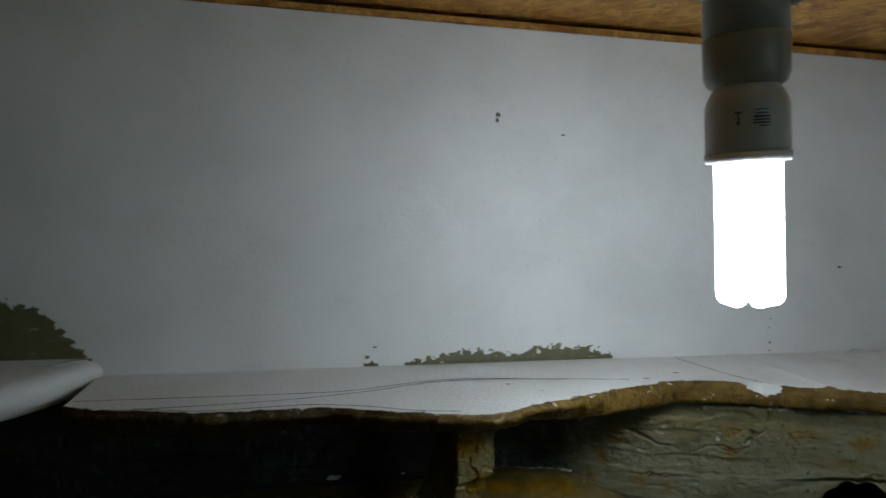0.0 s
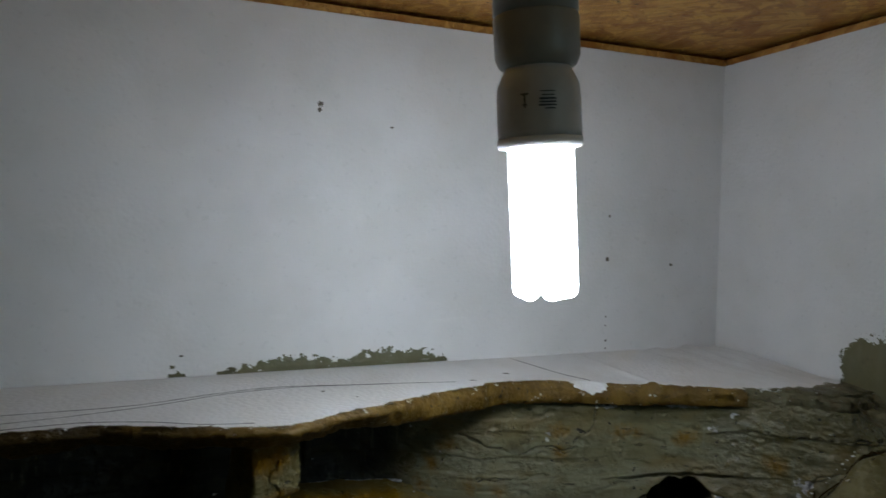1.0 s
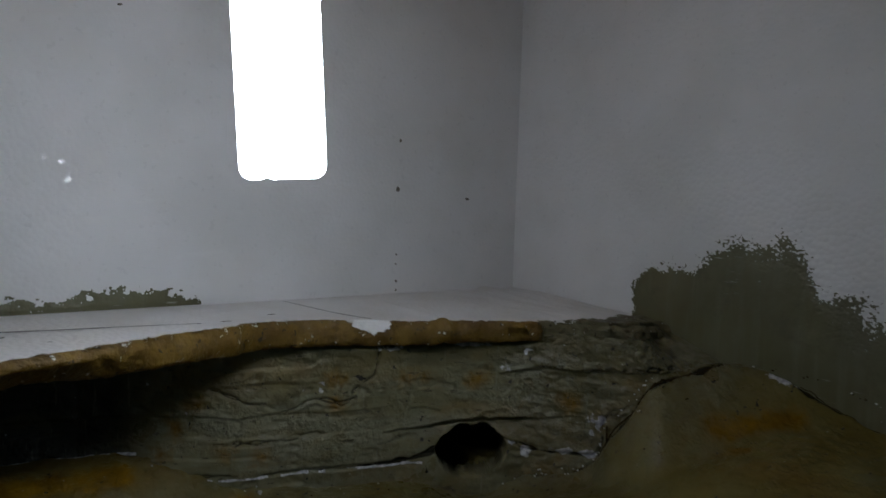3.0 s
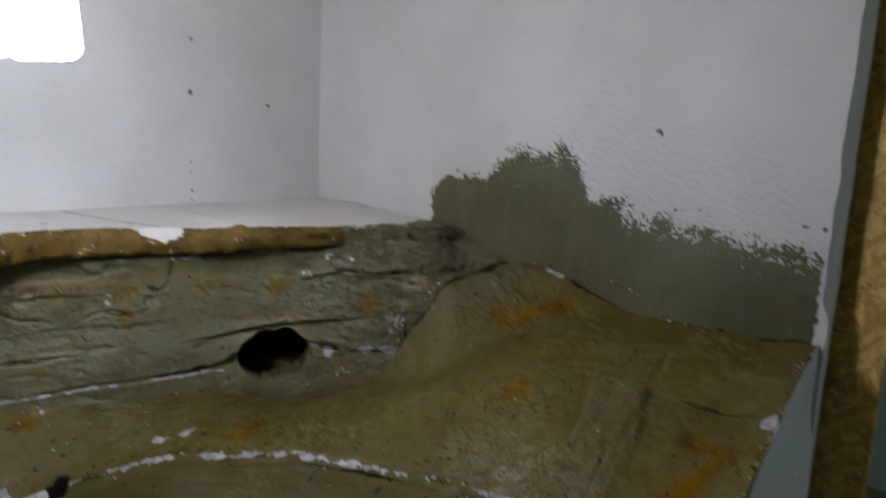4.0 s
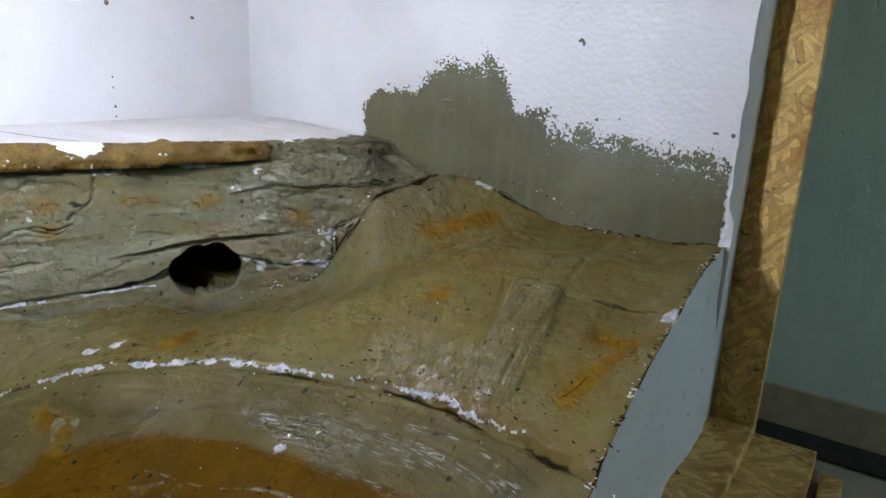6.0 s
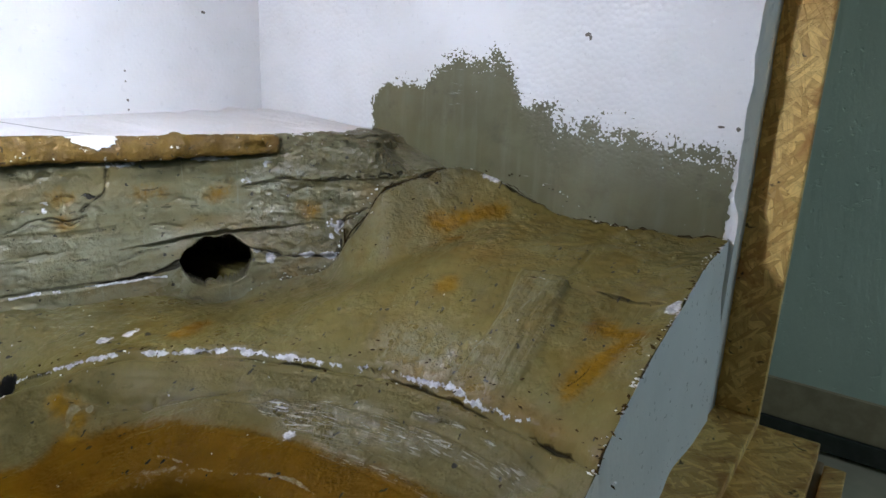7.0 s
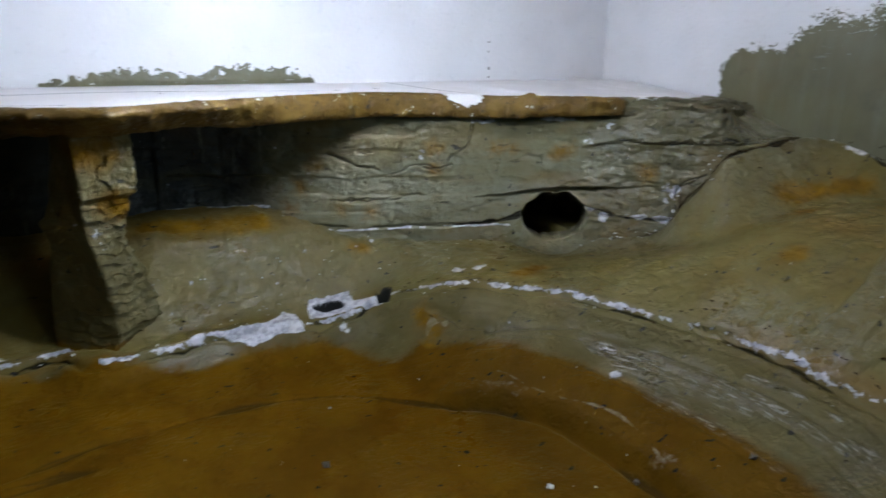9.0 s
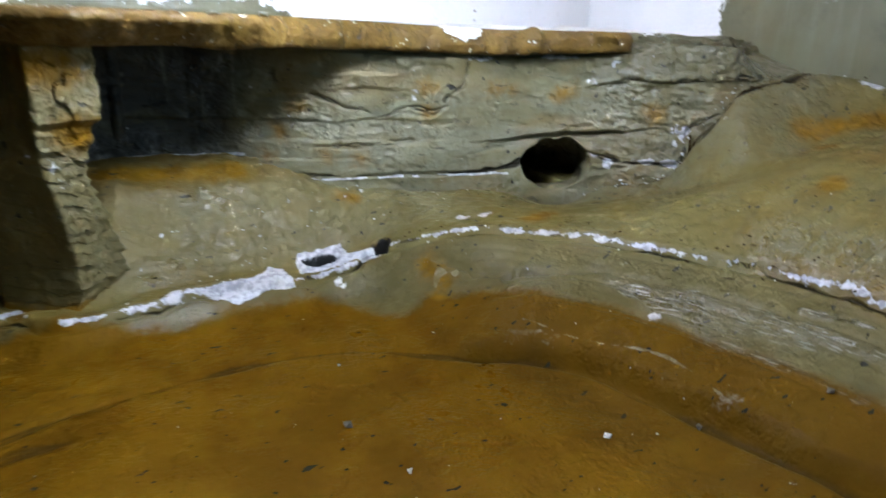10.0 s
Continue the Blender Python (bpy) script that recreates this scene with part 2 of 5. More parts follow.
def rock_material():
    n = Nodes("painted_rock")
    broad, mid, fine = n.noise(7, 5, 0.6), n.noise(38, 5, 0.62), n.noise(110, 5, 0.65)
    layered = n.field("strata")
    streak = n.noise(1.0, 5, 0.6, at=n.mapped((16, 16, 80)))
    smear = n.noise(1.0, 4, 0.6, at=n.mapped((22, 70, 40), (0, 0, 0.6)))
    color = n.mix(n.ramp(broad, 0.38, 0.64), (0.118, 0.086, 0.014), (0.124, 0.103, 0.027))
    color = n.mix(n.math("MULTIPLY", layered, n.ramp(streak, 0.36, 0.66, 0.5, 0.98)), color, (0.192, 0.190, 0.126))
    color = n.mix(n.ramp(mid, 0.52, 0.72, 0.0, 0.45), color, (0.157, 0.130, 0.043))
    color = n.mix(n.ramp(smear, 0.54, 0.72, 0.0, 0.35), color, (0.060, 0.052, 0.022))
    color = n.mix(n.ramp(fine, 0.60, 0.78, 0.0, 0.25), color, (0.042, 0.038, 0.020))
    color = n.mix(n.ramp(n.noise(24, 5, 0.7), 0.50, 0.66, 0.0, 0.55), color, (0.090, 0.082, 0.030))
    patch = n.ramp(n.noise(30, 4, 0.6), 0.46, 0.62)
    color = n.mix(n.math("MULTIPLY", patch, 0.40), color, n.mix(layered, (0.147, 0.133, 0.048), (0.180, 0.174, 0.108)))
    color = n.mix(n.math("MULTIPLY", n.ramp(n.noise(13, 4, 0.6), 0.52, 0.68, 0.0, 0.6), n.math("SUBTRACT", 1.0, n.math("MULTIPLY", layered, 0.7))), color, (0.150, 0.116, 0.024))
    color = n.mix(n.math("MULTIPLY", n.field("tint"), n.ramp(n.noise(32, 4, 0.6), 0.30, 0.62, 0.35, 0.9)), color, n.mix(n.ramp(mid, 0.4, 0.65), (0.125, 0.074, 0.010), (0.165, 0.104, 0.024)))
    # darker tone; on the cliff it also paints the shade under the ledge
    color = n.mix(n.math("MULTIPLY", n.field("wash_and_shade"), 0.6), color, n.mix(n.ramp(mid, 0.4, 0.65), (0.060, 0.050, 0.014), (0.094, 0.080, 0.028)))
    stain = n.ramp(n.noise(11, 4, 0.55, at=n.mapped((1, 1, 1.6))), 0.56, 0.74)
    ragged = n.math("ADD", n.math("MULTIPLY", n.math("SUBTRACT", n.noise(55, 4, 0.6), 0.5), 0.018),
                    n.math("MULTIPLY", n.math("SUBTRACT", n.noise(260, 2), 0.5), 0.008))
    ochre = n.ramp(n.math("ADD", n.field("ochre"), ragged), -0.006, 0.008)
    ochre = n.math("MULTIPLY", ochre, n.ramp(n.noise(34, 4, 0.65), 0.22, 0.42, 0.90, 1.0))
    ochre = n.math("MAXIMUM", ochre, n.math("MULTIPLY", stain, 0.42))
    ochre_tone = n.mix(n.ramp(n.noise(20, 5, 0.6), 0.35, 0.66), (0.096, 0.045, 0.0012), (0.138, 0.069, 0.0022))
    ochre_tone = n.mix(n.ramp(fine, 0.58, 0.75, 0.0, 0.35), ochre_tone, (0.050, 0.025, 0.002))
    ochre_tone = n.mix(n.field("dab"), ochre_tone, n.mix(n.ramp(n.noise(50, 4), 0.35, 0.65), (0.150, 0.078, 0.004), (0.26, 0.145, 0.010)))
    # ochre is darker umber where this field is high
    ochre_tone = n.mix(n.math("MULTIPLY", n.field("right_umber"), n.ramp(n.noise(15, 4, 0.6), 0.35, 0.6, 0.45, 0.9)), ochre_tone, (0.068, 0.037, 0.004))
    color = n.mix(ochre, color, ochre_tone)
    nick = n.math("MULTIPLY", n.ramp(n.noise(1.0, 4, 0.65, at=n.mapped((62, 62, 190))), 0.64, 0.675), layered)
    color = n.mix(n.math("MULTIPLY", nick, 0.65), color, (0.045, 0.042, 0.024))
    # ledge shade in the cave, put into the colour as near-black
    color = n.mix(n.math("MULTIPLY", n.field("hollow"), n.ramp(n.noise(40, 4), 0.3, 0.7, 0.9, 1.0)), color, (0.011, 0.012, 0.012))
    # creases in the basin: their shade is put into the colour as dark brown
    groove = n.ramp(n.math("ADD", n.field("line"), n.math("MULTIPLY", ragged, 0.12)), 0.0, 0.0030)
    color = n.mix(n.math("MULTIPLY", groove, 0.65), color, (0.022, 0.014, 0.004))
    pits = n.ramp(n.noise(105, 2, 0.5, at=n.mapped((1, 1.7, 1.3), (0, 0, 0.5))), 0.695, 0.72)
    color = n.mix(pits, color, (0.018, 0.017, 0.012))
    # dark line under the torn rim: crack and lip shade, both in the colour
    rim_dark = n.math("SUBTRACT", n.math("SUBTRACT", n.field("rim_dark"), 0.01), n.math("ABSOLUTE", n.math("ADD", n.field("rim_off"), 0.0016)))
    crack = n.ramp(n.math("ADD", n.math("MAXIMUM", n.field("crack"), rim_dark), n.math("MULTIPLY", ragged, 0.05)), -0.0003, 0.0006)
    color = n.mix(n.math("MULTIPLY", crack, 0.9), color, (0.012, 0.011, 0.009))
    nibble = n.math("ADD", n.math("MULTIPLY", n.math("SUBTRACT", n.noise(300, 3, 0.6), 0.5), 0.0022), n.math("MULTIPLY", n.math("SUBTRACT", n.noise(110, 2), 0.5), 0.0020))
    # scraped streaks, with their white glints and dark gaps painted into the colour
    flow = n.node("CombineXYZ", {"X": n.math("MULTIPLY", n.field("run"), 70.0), "Y": n.math("MULTIPLY", n.field("off"), 700.0), "Z": n.math("MULTIPLY", n.noise(30, 2), 2.0)}).outputs[0]
    scored = n.noise(1.0, 3, 0.6, at=flow)
    scratch_glint = n.math("MULTIPLY", n.ramp(scored, 0.56, 0.61), n.field("scrape"))
    color = n.mix(n.math("MULTIPLY", n.ramp(scored, 0.50, 0.40), n.math("MULTIPLY", n.field("scrape"), 0.55)), color, (0.045, 0.040, 0.018))
    pale = n.ramp(n.math("ADD", n.field("pale"), n.math("MULTIPLY", nibble, 1.0)), 0.0, 0.0012)
    pale = n.math("MAXIMUM", pale, n.math("MULTIPLY", scratch_glint, 0.6))
    color = n.mix(n.math("MULTIPLY", pale, 0.65), color, n.mix(n.ramp(n.noise(160, 3), 0.35, 0.65), (0.17, 0.15, 0.082), (0.30, 0.28, 0.21)))
    color = n.mix(n.math("MULTIPLY", scratch_glint, 0.6), color, (0.52, 0.51, 0.47))
    rim_white = n.math("SUBTRACT", n.math("SUBTRACT", n.field("rim_white"), 0.01), n.math("ABSOLUTE", n.math("SUBTRACT", n.field("rim_off"), 0.0008)))
    frayed = n.math("ADD", n.math("MULTIPLY", n.math("SUBTRACT", n.noise(75, 3, 0.6), 0.47), 0.0065), n.math("MULTIPLY", n.math("SUBTRACT", n.noise(330, 3, 0.6), 0.5), 0.0040))
    chip = n.ramp(n.math("MAXIMUM", n.math("ADD", n.field("white"), nibble), n.math("ADD", rim_white, frayed)), 0.0, 0.0006)
    fleck = n.ramp(n.noise(130, 3, 0.6), 0.725, 0.755)
    bare = n.mix(n.ramp(n.noise(200, 3, 0.6), 0.38, 0.60), (0.34, 0.34, 0.37), (0.62, 0.62, 0.64))
    color = n.mix(n.math("MAXIMUM", chip, n.math("MULTIPLY", fleck, 0.75)), color, bare)
    # shade inside the two hollows, put into the colour as near-black
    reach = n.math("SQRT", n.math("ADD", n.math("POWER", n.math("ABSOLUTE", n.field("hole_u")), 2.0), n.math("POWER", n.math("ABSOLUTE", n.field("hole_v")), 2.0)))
    hole_shade = n.math("MULTIPLY", n.ramp(n.math("ADD", reach, n.math("MULTIPLY", n.math("SUBTRACT", n.noise(170, 3, 0.6), 0.5), 0.5)), 1.20, 1.08), n.ramp(n.field("hole_near"), 0.2, 0.5))
    color = n.mix(hole_shade, color, (0.008, 0.008, 0.007))
    dull = n.math("MULTIPLY", layered, n.ramp(n.noise(1.0, 5, 0.65, at=n.mapped((18, 18, 45))), 0.52, 0.68, 0.0, 0.42))
    color = n.mix(n.math("MULTIPLY", dull, n.math("SUBTRACT", 1.0, chip)), color, (0.058, 0.056, 0.028))
    brush = n.noise(1.0, 3, 0.6, at=n.mapped((190, 190, 14)))
    color = n.mix(n.math("MULTIPLY", layered, n.ramp(brush, 0.60, 0.76, 0.0, 0.32)), color, (0.26, 0.26, 0.21))
    # relief: brushed paint over carved foam, wet where "gloss" says
    gloss = n.math("MULTIPLY", n.field("gloss"), n.ramp(n.noise(95, 4, 0.65), 0.40, 0.56))
    ridged = n.noise(1.0, 3, 0.6, at=n.mapped((110, 270, 190), (0, 0, 0.5)))
    rasp = n.ramp(n.noise(16, 3, 0.5), 0.50, 0.64)
    comb = n.math("MULTIPLY", n.noise(1.0, 3, 0.55, at=n.mapped((24, 250, 30), (0, 0, 0.12))), n.field("comb"))
    bumps = ((fine, 0.16), (n.math("MULTIPLY", n.noise(420, 3), rasp), 0.40), (n.math("MULTIPLY", streak, layered), 0.22), (smear, 0.35), (mid, 0.50), (patch, 0.45), (scratch_glint, 0.9), (pits, -0.8), (nick, -0.9), (comb, 1.1),
             (n.math("MULTIPLY", n.noise(240, 5, 0.7), n.ramp(n.noise(12, 3, 0.6), 0.44, 0.62, 0.05, 0.7)), 0.42), (n.math("MULTIPLY", ridged, gloss), 1.0), (crack, -1.2))
    height = 0.0
    for bit, weight in bumps:
        height = n.math("MULTIPLY_ADD", bit, weight, height)
    rough = n.math("ADD", n.ramp(n.noise(40, 3), 0.35, 0.7, 0.66, 0.48), n.math("MULTIPLY", rasp, -0.22))
    rough = n.math("SUBTRACT", rough, n.math("MULTIPLY", n.math("MAXIMUM", pale, gloss), 0.38))
    shine = n.math("ADD", n.ramp(ochre, 0.3, 0.9, 0.22, 0.03), n.math("ADD", n.math("MULTIPLY", n.math("MULTIPLY", rasp, n.math("SUBTRACT", 1.0, ochre)), 0.22), n.math("MAXIMUM", n.math("MULTIPLY", pale, 0.4), n.math("MULTIPLY", gloss, 0.72))))
    return n.done(color, rough, n.bump(height, 0.70, 0.0030), specular=n.math("MULTIPLY", shine, n.math("SUBTRACT", 1.0, n.math("MULTIPLY", crack, 0.95))))


def osb_material(name, upright, tone=(1.0, 1.0, 1.0), size=1.0):
    """Pressed wood strands, lying every which way in the board's plane."""
    n = Nodes(name)
    place = n.node("SeparateXYZ", {"Vector": n.coord}).outputs
    across, up = (n.math("ADD", place[0], place[1]), place[2]) if upright else (place[0], n.math("ADD", place[1], place[2]))
    plane = n.node("CombineXYZ", {"X": across, "Y": up}).outputs[0]
    bend = n.node("VectorMath", {0: n.node("TexNoise", {"Vector": n.coord, "Scale": 32.0, "Detail": 4.0}).outputs[1], 1: (1.3, 1.3, 0.0)}, operation="MULTIPLY").outputs[0]
    color = n.mix(n.ramp(n.noise(18, 3), 0.35, 0.7), (0.52, 0.30, 0.085), (0.68, 0.43, 0.15))
    height = n.noise(60, 3)
    for turn, sx, sy in ((0.2, 26, 120), (1.25, 30, 140), (2.2, 34, 160), (-0.5, 42, 210), (1.75, 50, 250), (0.75, 60, 300)):
        sx, sy = sx / size, sy / size
        at = n.mapped((sx, sy, 1), at=n.mapped((1, 1, 1), (0, 0, turn), at=plane))
        at = n.node("VectorMath", {0: at, 1: bend}, operation="ADD").outputs[0]
        pick = n.node("TexVoronoi", {"Vector": at, "Scale": 1.0}, voronoi_dimensions="2D")
        edge = n.node("TexVoronoi", {"Vector": at, "Scale": 1.0}, voronoi_dimensions="2D", feature="DISTANCE_TO_EDGE").outputs["Distance"]
        shade = n.node("SeparateColor", {"Color": pick.outputs["Color"]})
        strand = n.mix(n.ramp(shade.outputs[1], 0.05, 0.9), (0.62, 0.37, 0.10), (0.92, 0.66, 0.22))
        grainy = n.noise(1.0, 4, at=n.mapped((sx * 0.7, sy * 4, 1), at=n.mapped((1, 1, 1), (0, 0, turn), at=plane)))
        strand = n.mix(n.ramp(grainy, 0.42, 0.7, 0.0, 0.35), strand, (0.36, 0.175, 0.040))
        use = n.ramp(shade.outputs[0], 0.60, 0.62)
        color = n.mix(use, color, strand)
        rim = n.math("MULTIPLY", use, n.ramp(edge, 0.07, 0.015))
        color = n.mix(n.math("MULTIPLY", rim, n.ramp(shade.outputs[2], 0.6, 0.98, 0.0, 0.24)), color, (0.110, 0.050, 0.012))
        height = n.math("ADD", height, n.math("MULTIPLY", use, n.math("ADD", 0.3, n.math("MULTIPLY", shade.outputs[2], 0.5))))
        height = n.math("SUBTRACT", height, n.math("MULTIPLY", rim, 0.5))
    color = n.mix(n.ramp(n.noise(26, 4, 0.6, distortion=0.8), 0.47, 0.64, 0.0, 0.75), color, (0.40, 0.170, 0.030))
    color = n.mix(n.ramp(n.noise(70, 3, 0.6, distortion=1.2), 0.64, 0.72, 0.0, 0.85), color, (0.030, 0.015, 0.006))
    color = n.mix(1.0, color, tone, "MULTIPLY")
    return n.done(color, 0.5, n.bump(height, 0.6, 0.0015))


def plaster_material(name, low, high, rough=0.8):
    n = Nodes(name)
    color = n.mix(n.ramp(n.noise(2.5, 4), 0.3, 0.7), low, high)
    height = n.math("ADD", n.noise(1.0, 4, 0.6, at=n.mapped((26, 26, 11))), n.math("MULTIPLY", n.ramp(n.noise(34, 3, 0.6), 0.62, 0.72), -0.5))
    return n.done(color, rough, n.bump(height, 0.35, 0.012))


def plain_material(name, low, high, rough=0.5, scale=25, bump=0.15, metal=0.0, specular=0.5):
    n = Nodes(name)
    color = n.mix(n.ramp(n.noise(scale, 4), 0.3, 0.7), low, high)
    return n.done(color, n.ramp(n.noise(scale * 3, 3), 0.3, 0.7, rough * 0.85, rough * 1.1), n.bump(n.noise(scale * 6, 3), bump, 0.001), metal, specular)


def glow_material():
    n = Nodes("lit_tube")
    n.put(n.bsdf.inputs["Base Color"], (0.9, 0.9, 0.9))
    n.put(n.bsdf.inputs["Emission Color"], (0.81, 0.89, 1.0))
    n.put(n.bsdf.inputs["Emission Strength"], BULB_STRENGTH)
    return n.mat


def ledge_material():
    """White foam whose front edge is painted; edge: how far inside the paint a place lies, kind: ochre or grey."""
    n = Nodes("ledge_foam")
    ragged = n.math("ADD", n.math("MULTIPLY", n.math("SUBTRACT", n.noise(90, 4, 0.6), 0.5), 0.016),
                    n.math("MULTIPLY", n.math("SUBTRACT", n.noise(320, 2), 0.5), 0.006))
    white = n.mix(n.ramp(n.noise(12, 3), 0.35, 0.7), (0.74, 0.74, 0.74), (0.68, 0.67, 0.65))
    ochre = n.mix(n.ramp(n.noise(45, 5), 0.35, 0.65), (0.090, 0.050, 0.008), (0.160, 0.096, 0.017))
    grey = n.mix(n.ramp(n.noise(40, 5), 0.35, 0.65), (0.100, 0.091, 0.046), (0.165, 0.152, 0.088))
    paint = n.mix(n.ramp(n.math("ADD", n.field("grey"), n.math("MULTIPLY", ragged, 0.5)), -0.002, 0.002), ochre, grey)
    paint = n.mix(n.ramp(n.noise(130, 2, distortion=1.0), 0.64, 0.69), paint, (0.03, 0.02, 0.01))
    paint = n.mix(n.ramp(n.noise(75, 5, 0.7), 0.48, 0.66, 0.0, 0.6), paint, (0.070, 0.038, 0.007))
    paint = n.mix(n.ramp(n.math("SUBTRACT", n.noise(150, 4, 0.65), n.math("MULTIPLY", n.ramp(n.field("edge"), 0.002, 0.008), 0.06)), 0.60, 0.63), paint, (0.60, 0.59, 0.56))
    # edge paint turns dark brown towards the left end
    paint = n.mix(n.math("MULTIPLY", n.field("left_dark"), 0.8), paint, n.mix(n.ramp(n.noise(70, 4), 0.4, 0.65), (0.014, 0.010, 0.004), (0.050, 0.030, 0.008)))
    stop = n.ramp(n.math("ABSOLUTE", n.math("ADD", n.field("grey"), n.math("MULTIPLY", ragged, 0.06))), 0.0003, 0.0008)
    covered = n.math("MULTIPLY", n.ramp(n.math("ADD", n.field("edge"), ragged), 0.0, 0.0012), stop)
    color = n.mix(covered, white, paint)
    height = n.math("ADD", n.math("MULTIPLY", n.cells(230), -0.2), n.math("MULTIPLY", n.math("MULTIPLY", n.noise(80, 5), covered), 1.8))
    return n.done(color, n.ramp(n.noise(50, 3), 0.3, 0.7, 0.6, 0.4), n.bump(height, 0.7, 0.004), specular=0.3)


def grout_material():
    n = Nodes("brushed_grout")
    stroke = n.noise(1.0, 4, 0.6, at=n.mapped((60, 60, 12)))
    color = n.mix(n.ramp(n.noise(10, 4), 0.35, 0.65), (0.080, 0.075, 0.030), (0.116, 0.112, 0.056))
    color = n.mix(n.ramp(stroke, 0.45, 0.7, 0.0, 0.45), color, (0.121, 0.119, 0.074))
    color = n.mix(n.ramp(n.noise(9, 3), 0.54, 0.72, 0.0, 0.24), color, (0.135, 0.088, 0.018))
    color = n.mix(n.ramp(n.noise(1.0, 3, 0.6, at=n.mapped((90, 90, 7))), 0.52, 0.74, 0.0, 0.32), color, (0.160, 0.157, 0.098))
    # pale streaks: glints on the brushed grout, painted into its colour
    streak_glint = n.ramp(n.noise(1.0, 4, 0.6, at=n.mapped((40, 26, 330))), 0.64, 0.70)
    streak_glint = n.math("MULTIPLY", streak_glint, n.ramp(n.noise(11, 2), 0.50, 0.60))
    color = n.mix(n.math("MULTIPLY", streak_glint, 0.7), color, (0.38, 0.38, 0.35))
    color = n.mix(n.ramp(n.noise(24, 5, 0.7), 0.52, 0.68, 0.0, 0.5), color, (0.050, 0.046, 0.020))
    color = n.mix(n.ramp(n.noise(150, 3), 0.745, 0.77), color, (0.5, 0.5, 0.5))
    height = n.math("ADD", n.math("MULTIPLY", stroke, 0.6), n.math("MULTIPLY", n.noise(160, 4), 0.22))
    return n.done(color, n.ramp(n.noise(35, 3), 0.35, 0.7, 0.55, 0.32), n.bump(n.math("ADD", height, n.math("MULTIPLY", n.noise(28, 4, 0.6), 0.6)), 0.5, 0.0022))


grout = grout_material()
foam = foam_material("white_foam", 0.10)
beaded_foam = foam_material("beaded_white_foam", 0.24)
rock = rock_material()
ledge_foam = ledge_material()
osb = osb_material("strand_board", False)
osb_lid = osb_material("lid_strand_board", False, (0.66, 0.52, 0.38), 1.8)
osb_upright = osb_material("upright_strand_board", True)
green_plaster = plaster_material("green_plaster", (0.54, 0.65, 0.575), (0.60, 0.71, 0.63))
room_white = plaster_material("room_white", (0.55, 0.55, 0.52), (0.62, 0.62, 0.60))
brown_wood = plain_material("brown_wood", (0.20, 0.13, 0.07), (0.27, 0.18, 0.10), 0.5)
baseboard_wood = plain_material("baseboard_wood", (0.33, 0.27, 0.18), (0.41, 0.34, 0.23), 0.5)
dark_strip = plain_material("dark_strip", (0.03, 0.035, 0.03), (0.05, 0.055, 0.05), 0.5)
room_floor_mat = plain_material("room_floor_boards", (0.36, 0.33, 0.25), (0.45, 0.41, 0.31), 0.5, 8)
grey_plastic = plain_material("grey_plastic", (0.24, 0.25, 0.235), (0.29, 0.30, 0.285), 0.42, 40, 0.08)
housing_plastic = plain_material("housing_plastic", (0.46, 0.48, 0.50), (0.52, 0.54, 0.56), 0.45, 40, 0.08)
black_plastic = plain_material("black_plastic", (0.012, 0.012, 0.012), (0.025, 0.025, 0.025), 0.4)
print_ink = plain_material("print_ink", (0.05, 0.06, 0.07), (0.08, 0.09, 0.10), 0.5)
white_plastic = plain_material("white_plastic", (0.84, 0.85, 0.86), (0.88, 0.88, 0.89), 0.4)
pencil = plain_material("pencil_line", (0.03, 0.03, 0.03), (0.10, 0.10, 0.10), 0.7, 300)
speck_mat = plain_material("dark_speck", (0.08, 0.07, 0.055), (0.15, 0.13, 0.10), 0.7, 200)
dark_grit = plain_material("dark_grit", (0.022, 0.012, 0.004), (0.042, 0.026, 0.009), 0.9, 200, specular=0.0)
glow = glow_material()

# ---- the case: foam-lined box of strand board ----
def slab(name, bounds, material, label, category, kind="structure", bevel=0.0015):
    return tagged(part(name, box_bm(*bounds, bevel=bevel), material), label, category, "", kind)


wall_back = slab("wall_back", (LEFT_X, WALL_X + FOAM, BACK_Y, BACK_Y + FOAM, FLOOR_Z, FOAM_TOP), foam, "white polystyrene foam sheet lining the case's back", "foam wall")


def build_wall_right():
    """Foam sheet whose inner front corner is worn back to a ragged slant."""
    verts, rows = [], np.append(np.arange(FLOOR_Z, FOAM_TOP, 0.0025), FOAM_TOP)
    for z in rows:
        a = float(grain(z * 55, 0.3, 0, 71) + 0.6 * grain(z * 150, 0.3, 0, 72))
        b = float(grain(z * 42, 0.7, 0, 73))
        worn = float(smooth(0.272, 0.292, z))
        verts += [(WALL_X, BACK_Y, z), (WALL_X, FRONT_Y + 0.03, z), (WALL_X, FRONT_Y + (0.0062 + 0.0009 * a) * worn, z), (WALL_X + 0.004 * worn, FRONT_Y + (0.0040 + 0.0006 * a) * worn, z),
                  (WALL_X + 0.014 + 0.001 * b, FRONT_Y + 0.0003 * b, z), (WALL_X + FOAM, FRONT_Y + 0.0004 * a, z), (WALL_X + FOAM, BACK_Y, z)]
    n, m = len(rows), 7
    faces = [(r * m + k, r * m + (k + 1) % m, (r + 1) * m + (k + 1) % m, (r + 1) * m + k) for r in range(n - 1) for k in range(m)]
    faces += [tuple(range(m))[::-1], tuple((n - 1) * m + k for k in range(m))]
    return tagged(part("wall_right", mesh_of("wall_right", verts, faces, soft=False), beaded_foam), "white polystyrene foam sheet with a bare worn front edge", "foam wall", "", "structure")


